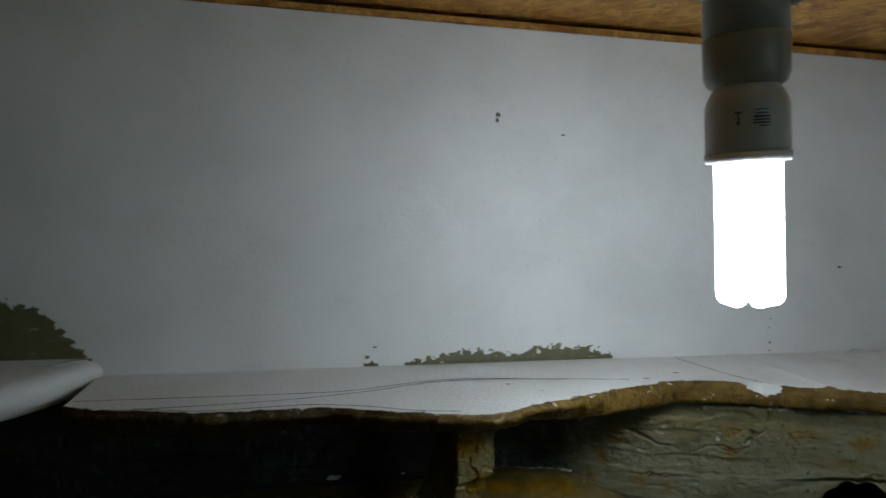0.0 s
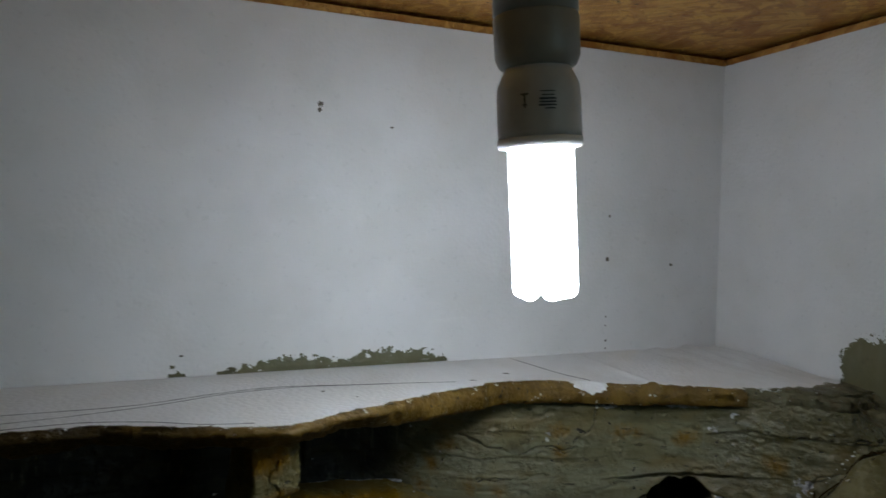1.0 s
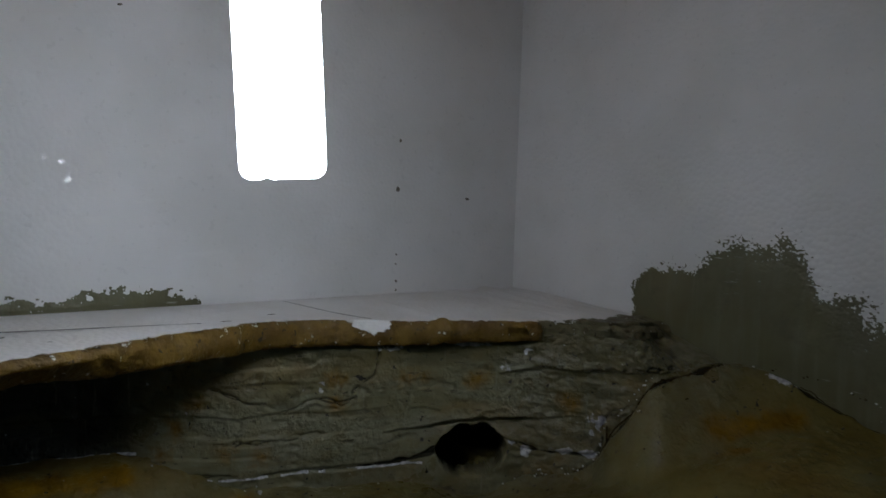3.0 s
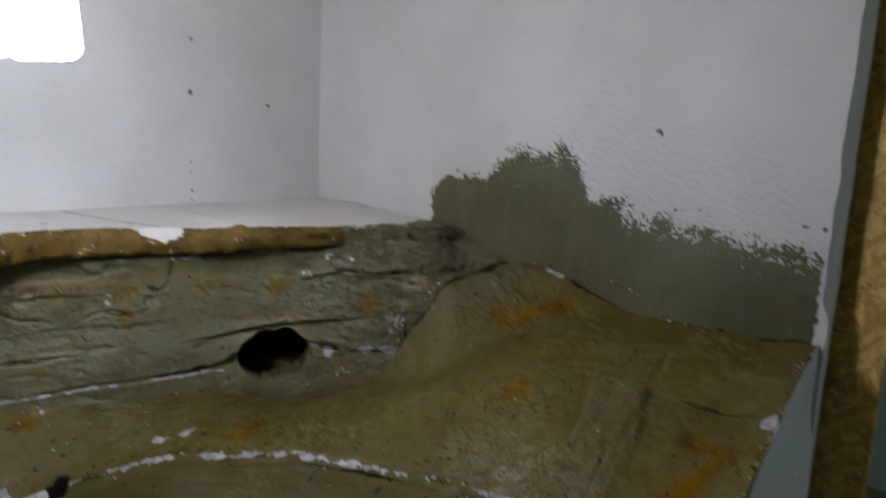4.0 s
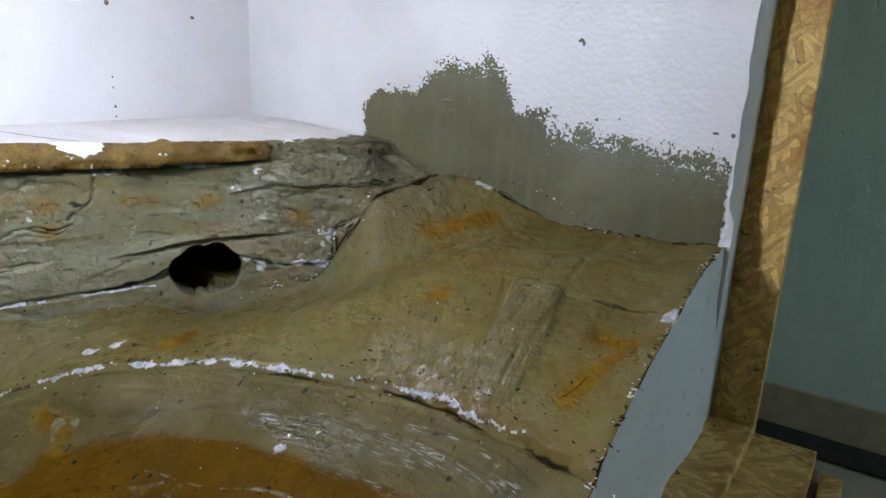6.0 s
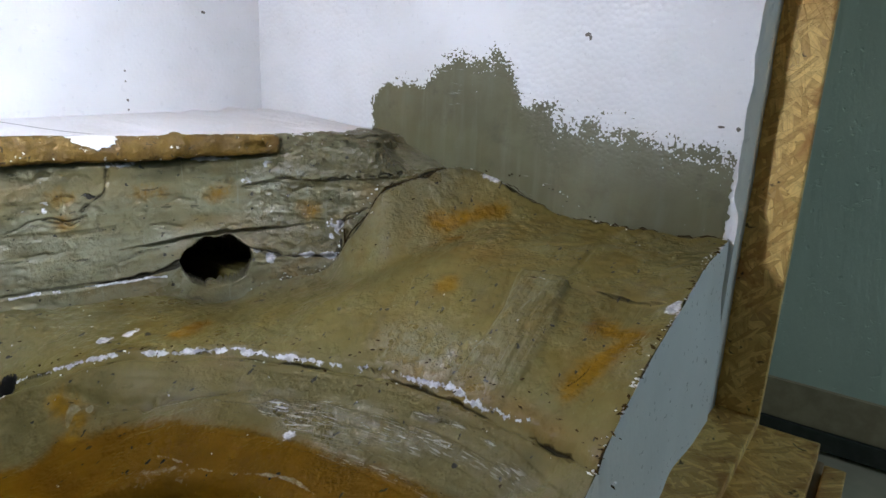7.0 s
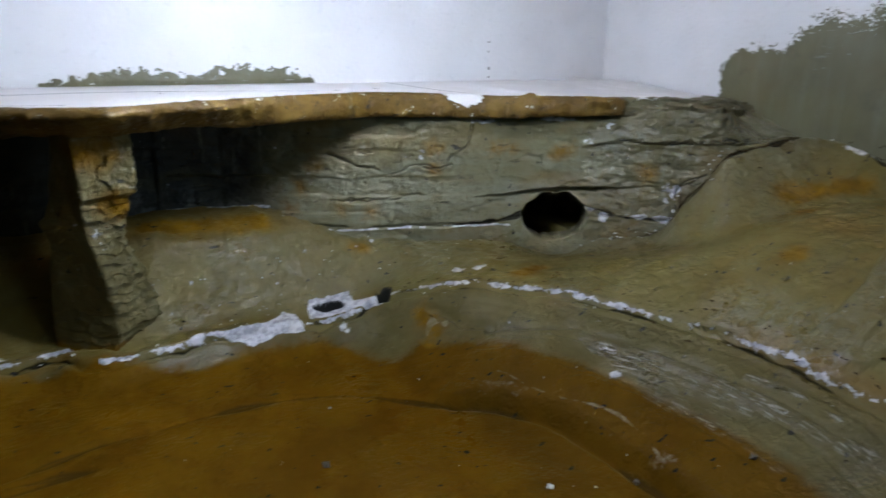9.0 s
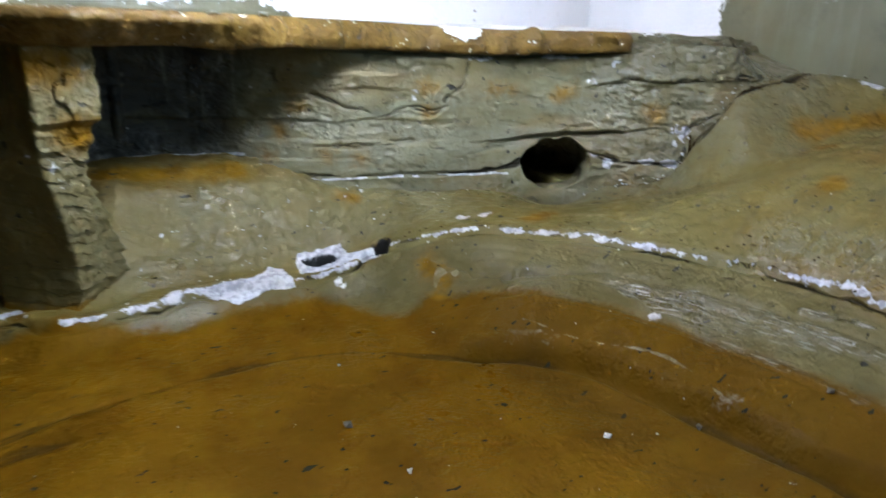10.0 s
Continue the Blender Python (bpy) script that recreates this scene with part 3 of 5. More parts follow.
wall_right = build_wall_right()
# unseen wall, added far off in dark board to keep bounced light low
wall_left = slab("wall_left", (LEFT_X - FOAM, LEFT_X, FRONT_Y, BACK_Y + FOAM, FLOOR_Z, FOAM_TOP), osb_lid, "unseen strand board sheet added at the case's far side to limit bounced light", "board")
px = WALL_X + FOAM
slab("panel_right", (px, px + OSB, PANEL_FRONT_Y, BACK_Y + FOAM, FLOOR_Z, CEILING_Z), osb_upright, "strand board side panel of the case", "board")
slab("panel_left", (LEFT_X - FOAM - OSB, LEFT_X - FOAM, PANEL_FRONT_Y, BACK_Y + FOAM, FLOOR_Z, CEILING_Z), osb_upright, "strand board side panel of the case", "board")
slab("panel_back", (LEFT_X - FOAM - OSB, px + OSB, BACK_Y + FOAM, BACK_Y + FOAM + OSB, FLOOR_Z, CEILING_Z), osb_upright, "strand board back panel of the case", "board")
slab("ceiling", (LEFT_X - FOAM - OSB, px + OSB, PANEL_FRONT_Y, BACK_Y + FOAM + OSB, CEILING_Z, CEILING_Z + OSB), osb_lid, "raw strand board lid of the case", "ceiling")
slab("floor", (LEFT_X - FOAM - OSB, px + OSB, PANEL_FRONT_Y, BACK_Y + FOAM + OSB, FLOOR_Z - OSB, FLOOR_Z), osb, "strand board floor of the case", "floor")

slab("trim_back", (LEFT_X, WALL_X + 0.002, BACK_Y + 0.003, BACK_Y + 0.014, FOAM_TOP, FOAM_TOP + 0.0085), osb_lid, "thin raw board strip on top of the foam", "trim")
slab("trim_side", (WALL_X + 0.003, WALL_X + 0.014, FRONT_Y + 0.01, BACK_Y + 0.002, FOAM_TOP, FOAM_TOP + 0.0085), osb_lid, "thin raw board strip on top of the foam", "trim")

# ---- rock terrace with its bowl ----
rim, inner, paint_edge, face_line = spline(RIM), spline(INNER), spline(OCHRE), spline(FACE)
FAR = [(0.5, -0.5), (-1.3, -0.5)]
# ochre dabs on the shelf: from, to, radius
DABS = [(0.693, 0.493, 0.734, 0.449, 0.008), (0.685, 0.468, 0.690, 0.462, 0.005), (0.618, 0.301, 0.616, 0.272, 0.009), (0.616, 0.275, 0.596, 0.284, 0.008), (0.592, 0.286, 0.567, 0.295, 0.009),
        (0.615, 0.421, 0.610, 0.425, 0.008), (0.512, 0.588, 0.488, 0.582, 0.010), (0.404, 0.601, 0.406, 0.577, 0.006), (0.222, 0.762, 0.312, 0.748, 0.012),
        (0.388, 0.703, 0.392, 0.700, 0.008)]
# parting line where the shelf meets cliff and wall: x, y, height
PARTING = [(0.600, 0.632, 0.180), (0.620, 0.610, 0.184), (0.640, 0.588, 0.188), (0.651, 0.575, 0.200), (0.657, 0.567, 0.230), (0.668, 0.553, 0.250), (0.679, 0.541, 0.277), (0.700, 0.529, 0.278),
           (0.730, 0.516, 0.282), (0.758, 0.503, 0.281), (0.758, 0.462, 0.2746), (0.758, 0.435, 0.263), (0.758, 0.400, 0.249), (0.758, 0.343, 0.250), (0.758, 0.308, 0.252), (0.758, 0.262, 0.250)]


def rim_height(x, y):
    return 0.130 + 0.037 * smooth(0.33, 0.45, x) + 0.010 * smooth(0.30, 0.245, y) * smooth(0.4, 0.5, x)


def ground_height(x, y, d_rim, in_bowl, d_inner, in_inner):
    zr = rim_height(x, y)
    right = smooth(0.33, 0.46, x)
    floor_z = 0.114 + 0.004 * grain(x * 9, y * 9, 0, 3) 
    width = 0.012 + 0.052 * right
    bowl = floor_z + (zr - floor_z) * np.exp(-(d_rim / width) ** 1.4)
    gain = 1 - 0.95 * smooth(0.42, 0.60, y) - 0.22 * smooth(0.36, 0.26, y) * smooth(0.72, 0.62, x)
    shelf_r = zr + gain * 0.080 * (1 - np.exp(-d_rim / 0.075)) + 0.003 * smooth(0, 0.1, d_rim)
    shelf_l = zr + 0.058 * smooth(0.0, 0.09, d_rim) + 0.02 * smooth(0.06, 0.14, d_rim)
    shelf = shelf_l + (shelf_r - shelf_l) * right
    parts = []
    for stretch in (PARTING[:10], PARTING[9:]):
        d, along = line_distance(x, y, np.array([p[:2] for p in stretch]))
        d = d * (1.45 if stretch[0][0] < 0.7 else 1.0)
        parts.append((d, np.interp(along * (len(stretch) - 1), range(len(stretch)), [p[2] for p in stretch])))
    (da, za), (db, zb) = parts
    wa, wb = np.exp(-da / 0.022), np.exp(-db / 0.022)
    d = np.maximum(0.0, -0.022 * np.log(np.maximum(wa + wb, 1e-30)))
    lift = (za * wa + zb * wb) / np.maximum(wa + wb, 1e-30) - shelf - 0.95 * d
    shelf = shelf + 0.5 * (lift + np.sqrt(lift ** 2 + 0.014 ** 2)) * smooth(0.56, 0.61, x)
    shelf = shelf - 0.014 * np.exp(-((x - 0.580) / 0.045) ** 2 - ((y - 0.648) / 0.035) ** 2)
    return np.where(in_bowl, bowl, shelf)


def split_mesh(name, verts, faces, keep, fields):
    """The kept faces alone, with the fields of their corners."""
    sub = np.asarray(faces)[keep]
    used, index = np.unique(sub, return_inverse=True)
    return mesh_of(name, verts[used], index.reshape(sub.shape).tolist(), {k: np.asarray(v).ravel()[used] for k, v in fields.items()})


def build_terrace():
    x = np.concatenate([np.arange(LEFT_X, -0.30, 0.012), np.arange(-0.30, -0.03, 0.005), np.arange(-0.03, 0.16, 0.0020), np.arange(0.16, WALL_X - 0.001, 0.0011), [WALL_X - 0.0005]])
    y = np.concatenate([np.arange(FRONT_Y + 0.004, 0.70, 0.0011), np.arange(0.70, 0.796, 0.003)])
    X, Y = np.meshgrid(x, y, indexing="ij")
    coarse_rim = spline(RIM, 0.009)
    d_rim, along = line_distance(X, Y, coarse_rim)
    in_bowl = inside(X, Y, [*map(tuple, coarse_rim), *FAR])
    coarse_inner = spline(INNER, 0.012)
    d_inner, _ = line_distance(X, Y, coarse_inner)
    in_inner = inside(X, Y, [*map(tuple, coarse_inner), *FAR])
    Z = ground_height(X, Y, d_rim, in_bowl, d_inner, in_inner)
    # soften the rise towards the corner
    soft_zone = smooth(0.585, 0.61, X) * smooth(0.45, 0.50, Y) * np.where(in_bowl, 0, 1)
    for _ in range(36):
        P = np.pad(Z, 1, "edge")
        Z = Z + soft_zone * ((P[2:, 1:-1] + P[:-2, 1:-1] + P[1:-1, 2:] + P[1:-1, :-2]) / 4 - Z)
    # nothing stands in the way behind the burrow's mouth
    mouth = Y - np.interp(X, [p[0] for p in FACE], [p[1] for p in FACE])
    Z = Z - 0.065 * smooth(-0.003, 0.003, mouth) * smooth(0.530, 0.538, X) * smooth(0.616, 0.608, X)
    shelf = ~in_bowl
    right = smooth(0.33, 0.45, X)
    # uneven modelling, then tool marks that follow the rim inside the bowl
    Z = Z + 0.0040 * fbm(X * 13, Y * 13, 0, 3, 5) * np.where(shelf, 1, 0.4) + 0.0009 * fbm(X * 90, Y * 90, 0, 3, 9) * np.where(shelf, 1, 0.5)
    swirl = np.abs(grain(d_rim * 95 + 1.5 * grain(X * 8, Y * 8, 0, 2), along * 9, 0, 7))
    Z = Z - 0.0008 * (1 - smooth(0.0, 0.25, swirl)) * np.where(in_bowl, right * smooth(0.09, 0.05, d_rim), 0.12)
    # bands of fine scraped ridges; their white glints go into the colour
    scraped = np.zeros(X.shape)
    for wide, band in ((0.017, [(0.494, 0.452), (0.503, 0.41), (0.507, 0.37), (0.504, 0.32), (0.497, 0.27)]), (0.0045, [(0.470, 0.515), (0.486, 0.478), (0.497, 0.446), (0.512, 0.418)]),
                       (0.0028, [(0.527, 0.385), (0.530, 0.355), (0.526, 0.325)]), (0.007, [(0.484, 0.42), (0.490, 0.375), (0.486, 0.33)])):
        d, _ = line_distance(X, Y, spline(band, 0.01))
        scraped = np.maximum(scraped, smooth(wide, wide * 0.45, d + 0.004 * grain(X * 60, Y * 60, 0, 18)))
    scraped = scraped * smooth(-0.45, 0.25, grain(X * 34, Y * 24, 0, 17)) * np.where(in_bowl, 1, 0)
    Z = Z + 0.0016 * scraped * grain(d_rim * 330, along * 70, 0, 19)
    crumbly = smooth(0.008, 0.022, np.where(shelf, d_rim, 0)) * smooth(0.60, 0.66, Y) * smooth(0.17, 0.22, X) * smooth(0.53, 0.44, X)
    Z = Z + 0.0026 * crumbly * np.abs(fbm(X * 60, Y * 80, 0, 4, 26)) + 0.0009 * crumbly * fbm(X * 120, Y * 150, 0, 3, 28)
    rough_zone = np.maximum(crumbly, smooth(0.1, 0.5, grain(X * 17, Y * 17, 0, 24)) * np.where(shelf, 1, 0))
    Z = Z + 0.0012 * rough_zone * fbm(X * 190, Y * 130, 0, 2, 25)
    flank = np.exp(-line_distance(X, Y, np.array([p[:2] for p in PARTING[:10]]))[0] / 0.026) * np.where(shelf, 1, 0) * smooth(0.595, 0.625, X)
    Z = Z + flank * (0.0032 * fbm(X * 42, Y * 42, 0, 3, 56) + 0.0012 * np.abs(fbm(X * 110, Y * 110, 0, 3, 57)))
    # torn foam step along the rim
    sd = np.where(shelf, d_rim, -d_rim) + 0.0016 * grain(X * 60, Y * 60, 0, 4) + 0.0010 * grain(X * 170, Y * 170, 0, 5)
    Z = Z + 0.0045 * smooth(-0.0015, 0.003, sd) * np.exp(-np.maximum(sd, 0) / 0.02) - 0.0022 * np.exp(-((sd + 0.0024) / 0.0016) ** 2)
    crease = d_inner + 0.003 * grain(X * 35, Y * 35, 0, 14)
    # the layer that ends in a worn lip above the deepest part of the bowl
    layer = np.where(in_inner, 0.0, smooth(0.001, 0.012, crease) * smooth(0.075, 0.03, crease)) * smooth(0.36, 0.40, X)
    gully = 1 - 0.75 * smooth(0.28, 0.31, X) * smooth(0.385, 0.365, X)
    Z = Z - gully * (0.0014 + 0.0024 * smooth(0.34, 0.38, X)) * np.exp(-(crease / 0.0035) ** 2) + 0.0085 * layer
    broken = grain(X * 26, Y * 26, 0, 8) + 0.6 * grain(X * 95, Y * 95, 0, 9)
    crack = np.full(X.shape, -1.0)
    crack = np.maximum(crack, np.where(broken < -0.55, 0.0006, -0.001) - np.abs(sd - 0.0005))
    worn = np.full(X.shape, -1.0)
    for depth, line in ((0.0008, [(0.646, 0.385), (0.605, 0.370), (0.581, 0.370), (0.558, 0.384)]), (0.0008, [(0.656, 0.345), (0.614, 0.336), (0.581, 0.335), (0.560, 0.335)]),
                        (0.0015, [(0.646, 0.385), (0.656, 0.345), (0.70, 0.345)]), (0.0030, [(0.395, 0.622), (0.415, 0.591), (0.424, 0.564), (0.44, 0.545)]),
                        (0.0028, [(0.435, 0.545), (0.472, 0.522), (0.49, 0.50)]), (0.0016, [(0.69, 0.39), (0.72, 0.352)]), (0.0036, [(a - 0.003 * (a < 0.74), b - 0.002 * (a < 0.74)) for a, b, c in PARTING[1:]])):
        d, _ = line_distance(X, Y, spline(line, 0.01))
        d = d + 0.0018 * grain(X * 55, Y * 55, 0, 6) + 0.0014 * grain(X * 130, Y * 130, 0, 38)
        Z = Z - depth * np.exp(-(d / 0.0018) ** 2)
        if 0.0025 < depth < 0.0032:
            worn = np.maximum(worn, 0.0014 + 0.0012 * grain(X * 45, Y * 45, 0, 48) - np.abs(d))
            continue
        crack = np.maximum(crack, (depth - 0.0018) * 0.9 - np.abs(d) - 0.0012 * np.maximum(0, grain(X * 40, Y * 40, 0, 16)))
    plate = smooth(-0.0012, 0.0012, np.interp(X, [0.55, 0.563, 0.583, 0.606, 0.639, 0.66], [0.374, 0.371, 0.368, 0.3675, 0.376, 0.380]) - Y + 0.001 * grain(X * 40, Y * 40, 0, 36))
    plate = plate * smooth(-0.0050, 0.0030, Y + 0.001 * grain(X * 40, Y * 40, 0, 37) - np.interp(X, [0.55, 0.564, 0.579, 0.607, 0.639, 0.656], [0.334, 0.332, 0.329, 0.330, 0.339, 0.342]))
    plate = plate * smooth(0.652, 0.646, X + 0.002 * grain(X * 60, Y * 60, 0, 39)) * smooth(0.553, 0.562, X + 0.004 * grain(X * 50, Y * 50, 0, 41))
    Z = Z + 0.0024 * plate + 0.0013 * plate * grain(Y * 210 + 1.2 * grain(X * 40, Y * 40, 0, 43), X * 22, 0, 42)
    # next to it a flatter slab, set a little deeper than the shelf above
    slab_edge = smooth(0.6515, 0.6478, X + 0.0012 * grain(X * 60, Y * 60, 0, 44)) * smooth(0.341, 0.336, Y) * smooth(0.58, 0.63, X) * smooth(0.262, 0.275, Y)
    Z = Z - 0.0031 * slab_edge
    # edges of plate and slab: shade drawn into the colour as thin cracks
    for thin, line in ((-0.0003, [(0.648, 0.341), (0.639, 0.339), (0.607, 0.330), (0.579, 0.329), (0.564, 0.332)]), (0.0003, [(0.639, 0.376), (0.606, 0.366), (0.583, 0.367), (0.563, 0.371)]),
                       (0.0001, [(0.648, 0.341), (0.650, 0.305), (0.651, 0.268)]), (0.0005, [(0.592, 0.290), (0.578, 0.292), (0.568, 0.298)])):
        d, _ = line_distance(X, Y, spline(line, 0.01))
        crack = np.maximum(crack, thin + 0.0006 * grain(X * 60, Y * 60, 0, 52) - np.abs(d + 0.0008 * grain(X * 90, Y * 90, 0, 53)))
    # dark line where the paint stops at the cut front
    crack = np.maximum(crack, 0.0007 + 0.0016 * grain(X * 70, 0.4, 0, 61) - (Y - FRONT_Y - 0.004))
    coarse_paint = spline(OCHRE, 0.012)
    ochre = line_distance(X, Y, coarse_paint)[0] * np.where(inside(X, Y, [*map(tuple, coarse_paint), *FAR]), 1, -1)
    lip_band = np.where(in_inner, 0.0, smooth(0.003, 0.008, crease) * smooth(0.022, 0.016, crease)) * smooth(0.385, 0.41, X) * smooth(0.345, 0.375, Y)
    ochre = ochre * (1 - 0.45 * lip_band) - 0.001 * lip_band * (1 + 3 * grain(X * 70, Y * 70, 0, 58))
    dab = np.zeros(X.shape)
    for x0, y0, x1, y1, r in DABS:
        d = line_distance(X, Y, np.array([(x0, y0), (x1, y1)]))[0]
        ochre, dab = np.maximum(ochre, r - d), np.maximum(dab, smooth(2.2 * r, 1.4 * r, d))
    torn = 0.5 * grain(X * 75, Y * 75, 0, 11) + 0.45 * grain(X * 160, Y * 160, 0, 12)
    rim_white = 0.00068 - 0.0003 * smooth(0.50, 0.54, X) - 0.0010 * smooth(0.335, 0.305, Y) * right + (0.0005 - 0.00035 * smooth(0.40, 0.45, X)) * broken
    rim_white = np.where((X > 0.122) & (X < 0.168), np.minimum(rim_white, 0.0007 * broken - 0.0006), rim_white)
    white = np.full(X.shape, -1.0)
    for patch in ([(0.252, 0.658), (0.292, 0.658), (0.308, 0.668), (0.318, 0.663), (0.322, 0.646), (0.300, 0.649), (0.278, 0.647)],
                  [(0.331, 0.675), (0.350, 0.671), (0.366, 0.666), (0.367, 0.656), (0.378, 0.647), (0.389, 0.638), (0.386, 0.6345), (0.365, 0.645), (0.349, 0.648), (0.327, 0.654)]):
        white = np.maximum(white, (depth_in(X, Y, patch) + 0.0022 * torn) * 0.8)
    for bx, by, rx, ry in ((0.240, 0.659, 0.012, 0.004), (0.450, 0.619, 0.007, 0.0045), (0.469, 0.614, 0.007, 0.0035),
                           (0.351, 0.638, 0.0040, 0.0026), (0.3535, 0.634, 0.0026, 0.0020), (0.09, 0.682, 0.035, 0.004), (0.644, 0.262, 0.006, 0.005), (0.478, 0.451, 0.004, 0.003), (0.7535, 0.474, 0.0042, 0.016)):
        white = np.maximum(white, (1 + torn - np.hypot((X - bx) / rx, (Y - by) / ry)) * min(rx, ry) * 0.4)
    white = np.maximum(white, np.where(crumbly > 0.3, 0.0035 * fbm(X * 170, Y * 170, 0, 2, 29) - 0.0019, -1.0))
    # the front rim of the shelf, where foam shows through the paint
    white = np.maximum(white, -0.0004 + 0.0028 * grain(X * 90, 0.3, 0, 2) - (Y - FRONT_Y - 0.004))
    # two hollows broken through the bare foam: a slot and a round hole, their inner shade put into the colour
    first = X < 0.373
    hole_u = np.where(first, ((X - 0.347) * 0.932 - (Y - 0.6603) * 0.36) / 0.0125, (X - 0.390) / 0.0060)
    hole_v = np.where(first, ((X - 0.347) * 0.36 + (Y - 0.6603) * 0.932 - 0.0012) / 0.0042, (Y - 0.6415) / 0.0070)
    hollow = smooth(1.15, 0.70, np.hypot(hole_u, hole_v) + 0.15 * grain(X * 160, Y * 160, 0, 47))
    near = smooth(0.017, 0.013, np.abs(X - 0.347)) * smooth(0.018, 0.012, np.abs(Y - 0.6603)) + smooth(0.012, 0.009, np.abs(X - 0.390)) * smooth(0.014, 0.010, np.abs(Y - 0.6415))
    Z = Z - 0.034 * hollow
    # scraped paint: along the lip of the inner step and in streaks below the rim
    d, lip_along = line_distance(X, Y, spline([(0.404, 0.535), (0.422, 0.503), (0.434, 0.468), (0.452, 0.433), (0.455, 0.408), (0.447, 0.374)], 0.008))
    pale = 0.0004 + 0.0010 * grain(X * 60, Y * 60, 0, 33) - np.abs(d + 0.0008 * grain(X * 90, Y * 90, 0, 63)) + 0.0006 * smooth(0.45, 0.75, lip_along) - 0.002 * smooth(0.95, 1.0, lip_along)
    d, _ = line_distance(X, Y, np.array([(0.401, 0.583), (0.408, 0.590), (0.414, 0.577)]))
    pale = np.maximum(pale, 0.0012 + 0.004 * grain(X * 120, Y * 120, 0, 34) - d)
    pale = np.maximum(pale, lip_band * 0.0006 - 0.0010 + 0.0008 * lip_band * grain(X * 55, Y * 55, 0, 59))
    # pale specks beside the plate: glints put into the colour
    glint_zone = smooth(0.03, 0.0, np.hypot((X - 0.572) / 1.2, Y - 0.385)) * np.where(shelf, 1, 0)
    pale = np.maximum(pale, 0.004 * (glint_zone * fbm(X * 130, Y * 60, 0, 3, 35) - 0.44))
    wet = np.maximum(0.7 * scraped, 0.8 * smooth(0.028, 0.006, line_distance(X, Y, np.array([(0.562, 0.43), (0.562, 0.395), (0.566, 0.352)]))[0]))
    wet = np.maximum(wet, np.maximum(np.maximum(0.10 * crumbly, 0.38 * plate), 0.55 * flank)) + 0.25 * smooth(0.1, 0.6, grain(X * 22, Y * 22, 0, 46)) * np.where(shelf, 1, 0)
    tint = np.where(shelf, 1, 0) * smooth(0.42, 0.36, X) * (0.25 + 0.7 * smooth(0.72, 0.75, Y))
    tint = np.maximum(tint, np.where(shelf, 0.85, 0.35) * smooth(0.016, 0.004, d_rim) * smooth(0.44, 0.40, Y) * right)
    tint = np.maximum(tint, 0.7 * smooth(0.03, 0.0, np.hypot(X - 0.66, (Y - 0.42) * 0.5)))
    comb = np.maximum(plate, 0.55 * smooth(0.020, 0.008, line_distance(X, Y, np.array([(0.69, 0.345), (0.735, 0.300)]))[0]))
    comb = np.maximum(comb, 0.45 * slab_edge)
    # ochre turns darker towards the basin's right
    right_umber = 0.6 * smooth(0.355, 0.40, X)
    base = np.array((0.3, 0.5, FLOOR_Z))
    top = np.stack([X, Y, Z], -1).reshape(-1, 3) - base
    fields = {"ochre": ochre, "crack": crack, "white": white, "pale": pale, "strata": np.maximum(0.32 * crumbly, 0.8 * np.exp(-line_distance(X, Y, np.array([p[:2] for p in PARTING[:9]]))[0] / 0.028) * np.where(shelf, 1, 0)) + 0.22 * plate, "dab": dab, "line": np.maximum(worn, 0.0028 + 0.0016 * grain(X * 30, Y * 30, 0, 15) - np.abs(crease)), "run": along * 2.0, "off": np.where(in_bowl, d_rim, 0.0), "scrape": scraped, "hole_u": hole_u, "hole_v": hole_v, "hole_near": near, "rim_off": sd, "rim_white": rim_white + 0.01, "rim_dark": 0.0100 + 0.0013 * broken, "gloss": wet, "comb": comb, "tint": tint, "right_umber": right_umber, "wash_and_shade": np.maximum(smooth(0.002, -0.012, sd) * (1 - lip_band), np.maximum(0.6 * flank, 0.35 * slab_edge))}
    faces = np.array(grid_faces(*X.shape))
    low = (sd.ravel()[faces].mean(1) < -0.003)
    terrace = thing("rock_terrace", "sculpted foam rock base painted olive grey and ochre", "artificial rock", at=tuple(base))
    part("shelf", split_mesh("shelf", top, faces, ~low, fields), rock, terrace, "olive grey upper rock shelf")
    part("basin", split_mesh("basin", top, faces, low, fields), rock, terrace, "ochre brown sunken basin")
    # the cut front of the foam under it
    rows = 14
    edge = np.stack([X[:, 0], Y[:, 0], Z[:, 0]], -1)
    verts = []
    for k in range(len(edge)):
        for j in range(rows):
            t = j / (rows - 1)
            z = FLOOR_Z + (edge[k, 2] - FLOOR_Z) * t
            dy = -0.002 + 0.0022 * float(grain(edge[k, 0] * 22, z * 30, 0, 1)) + 0.006 * t * t
            verts.append((edge[k, 0], FRONT_Y + dy if j < rows - 1 else edge[k, 1], z))
    part("cut_front", mesh_of("cut_front", np.array(verts) - base, grid_faces(len(edge), rows)), foam, terrace, "bare white cut foam front")
    return terrace, x, y, Z


terrace, ground_x, ground_y, ground_z = build_terrace()


def ground_at(x, y):
    i, j = int(np.clip(np.searchsorted(ground_x, x), 0, len(ground_x) - 1)), int(np.clip(np.searchsorted(ground_y, y), 0, len(ground_y) - 1))
    return float(ground_z[i, j])


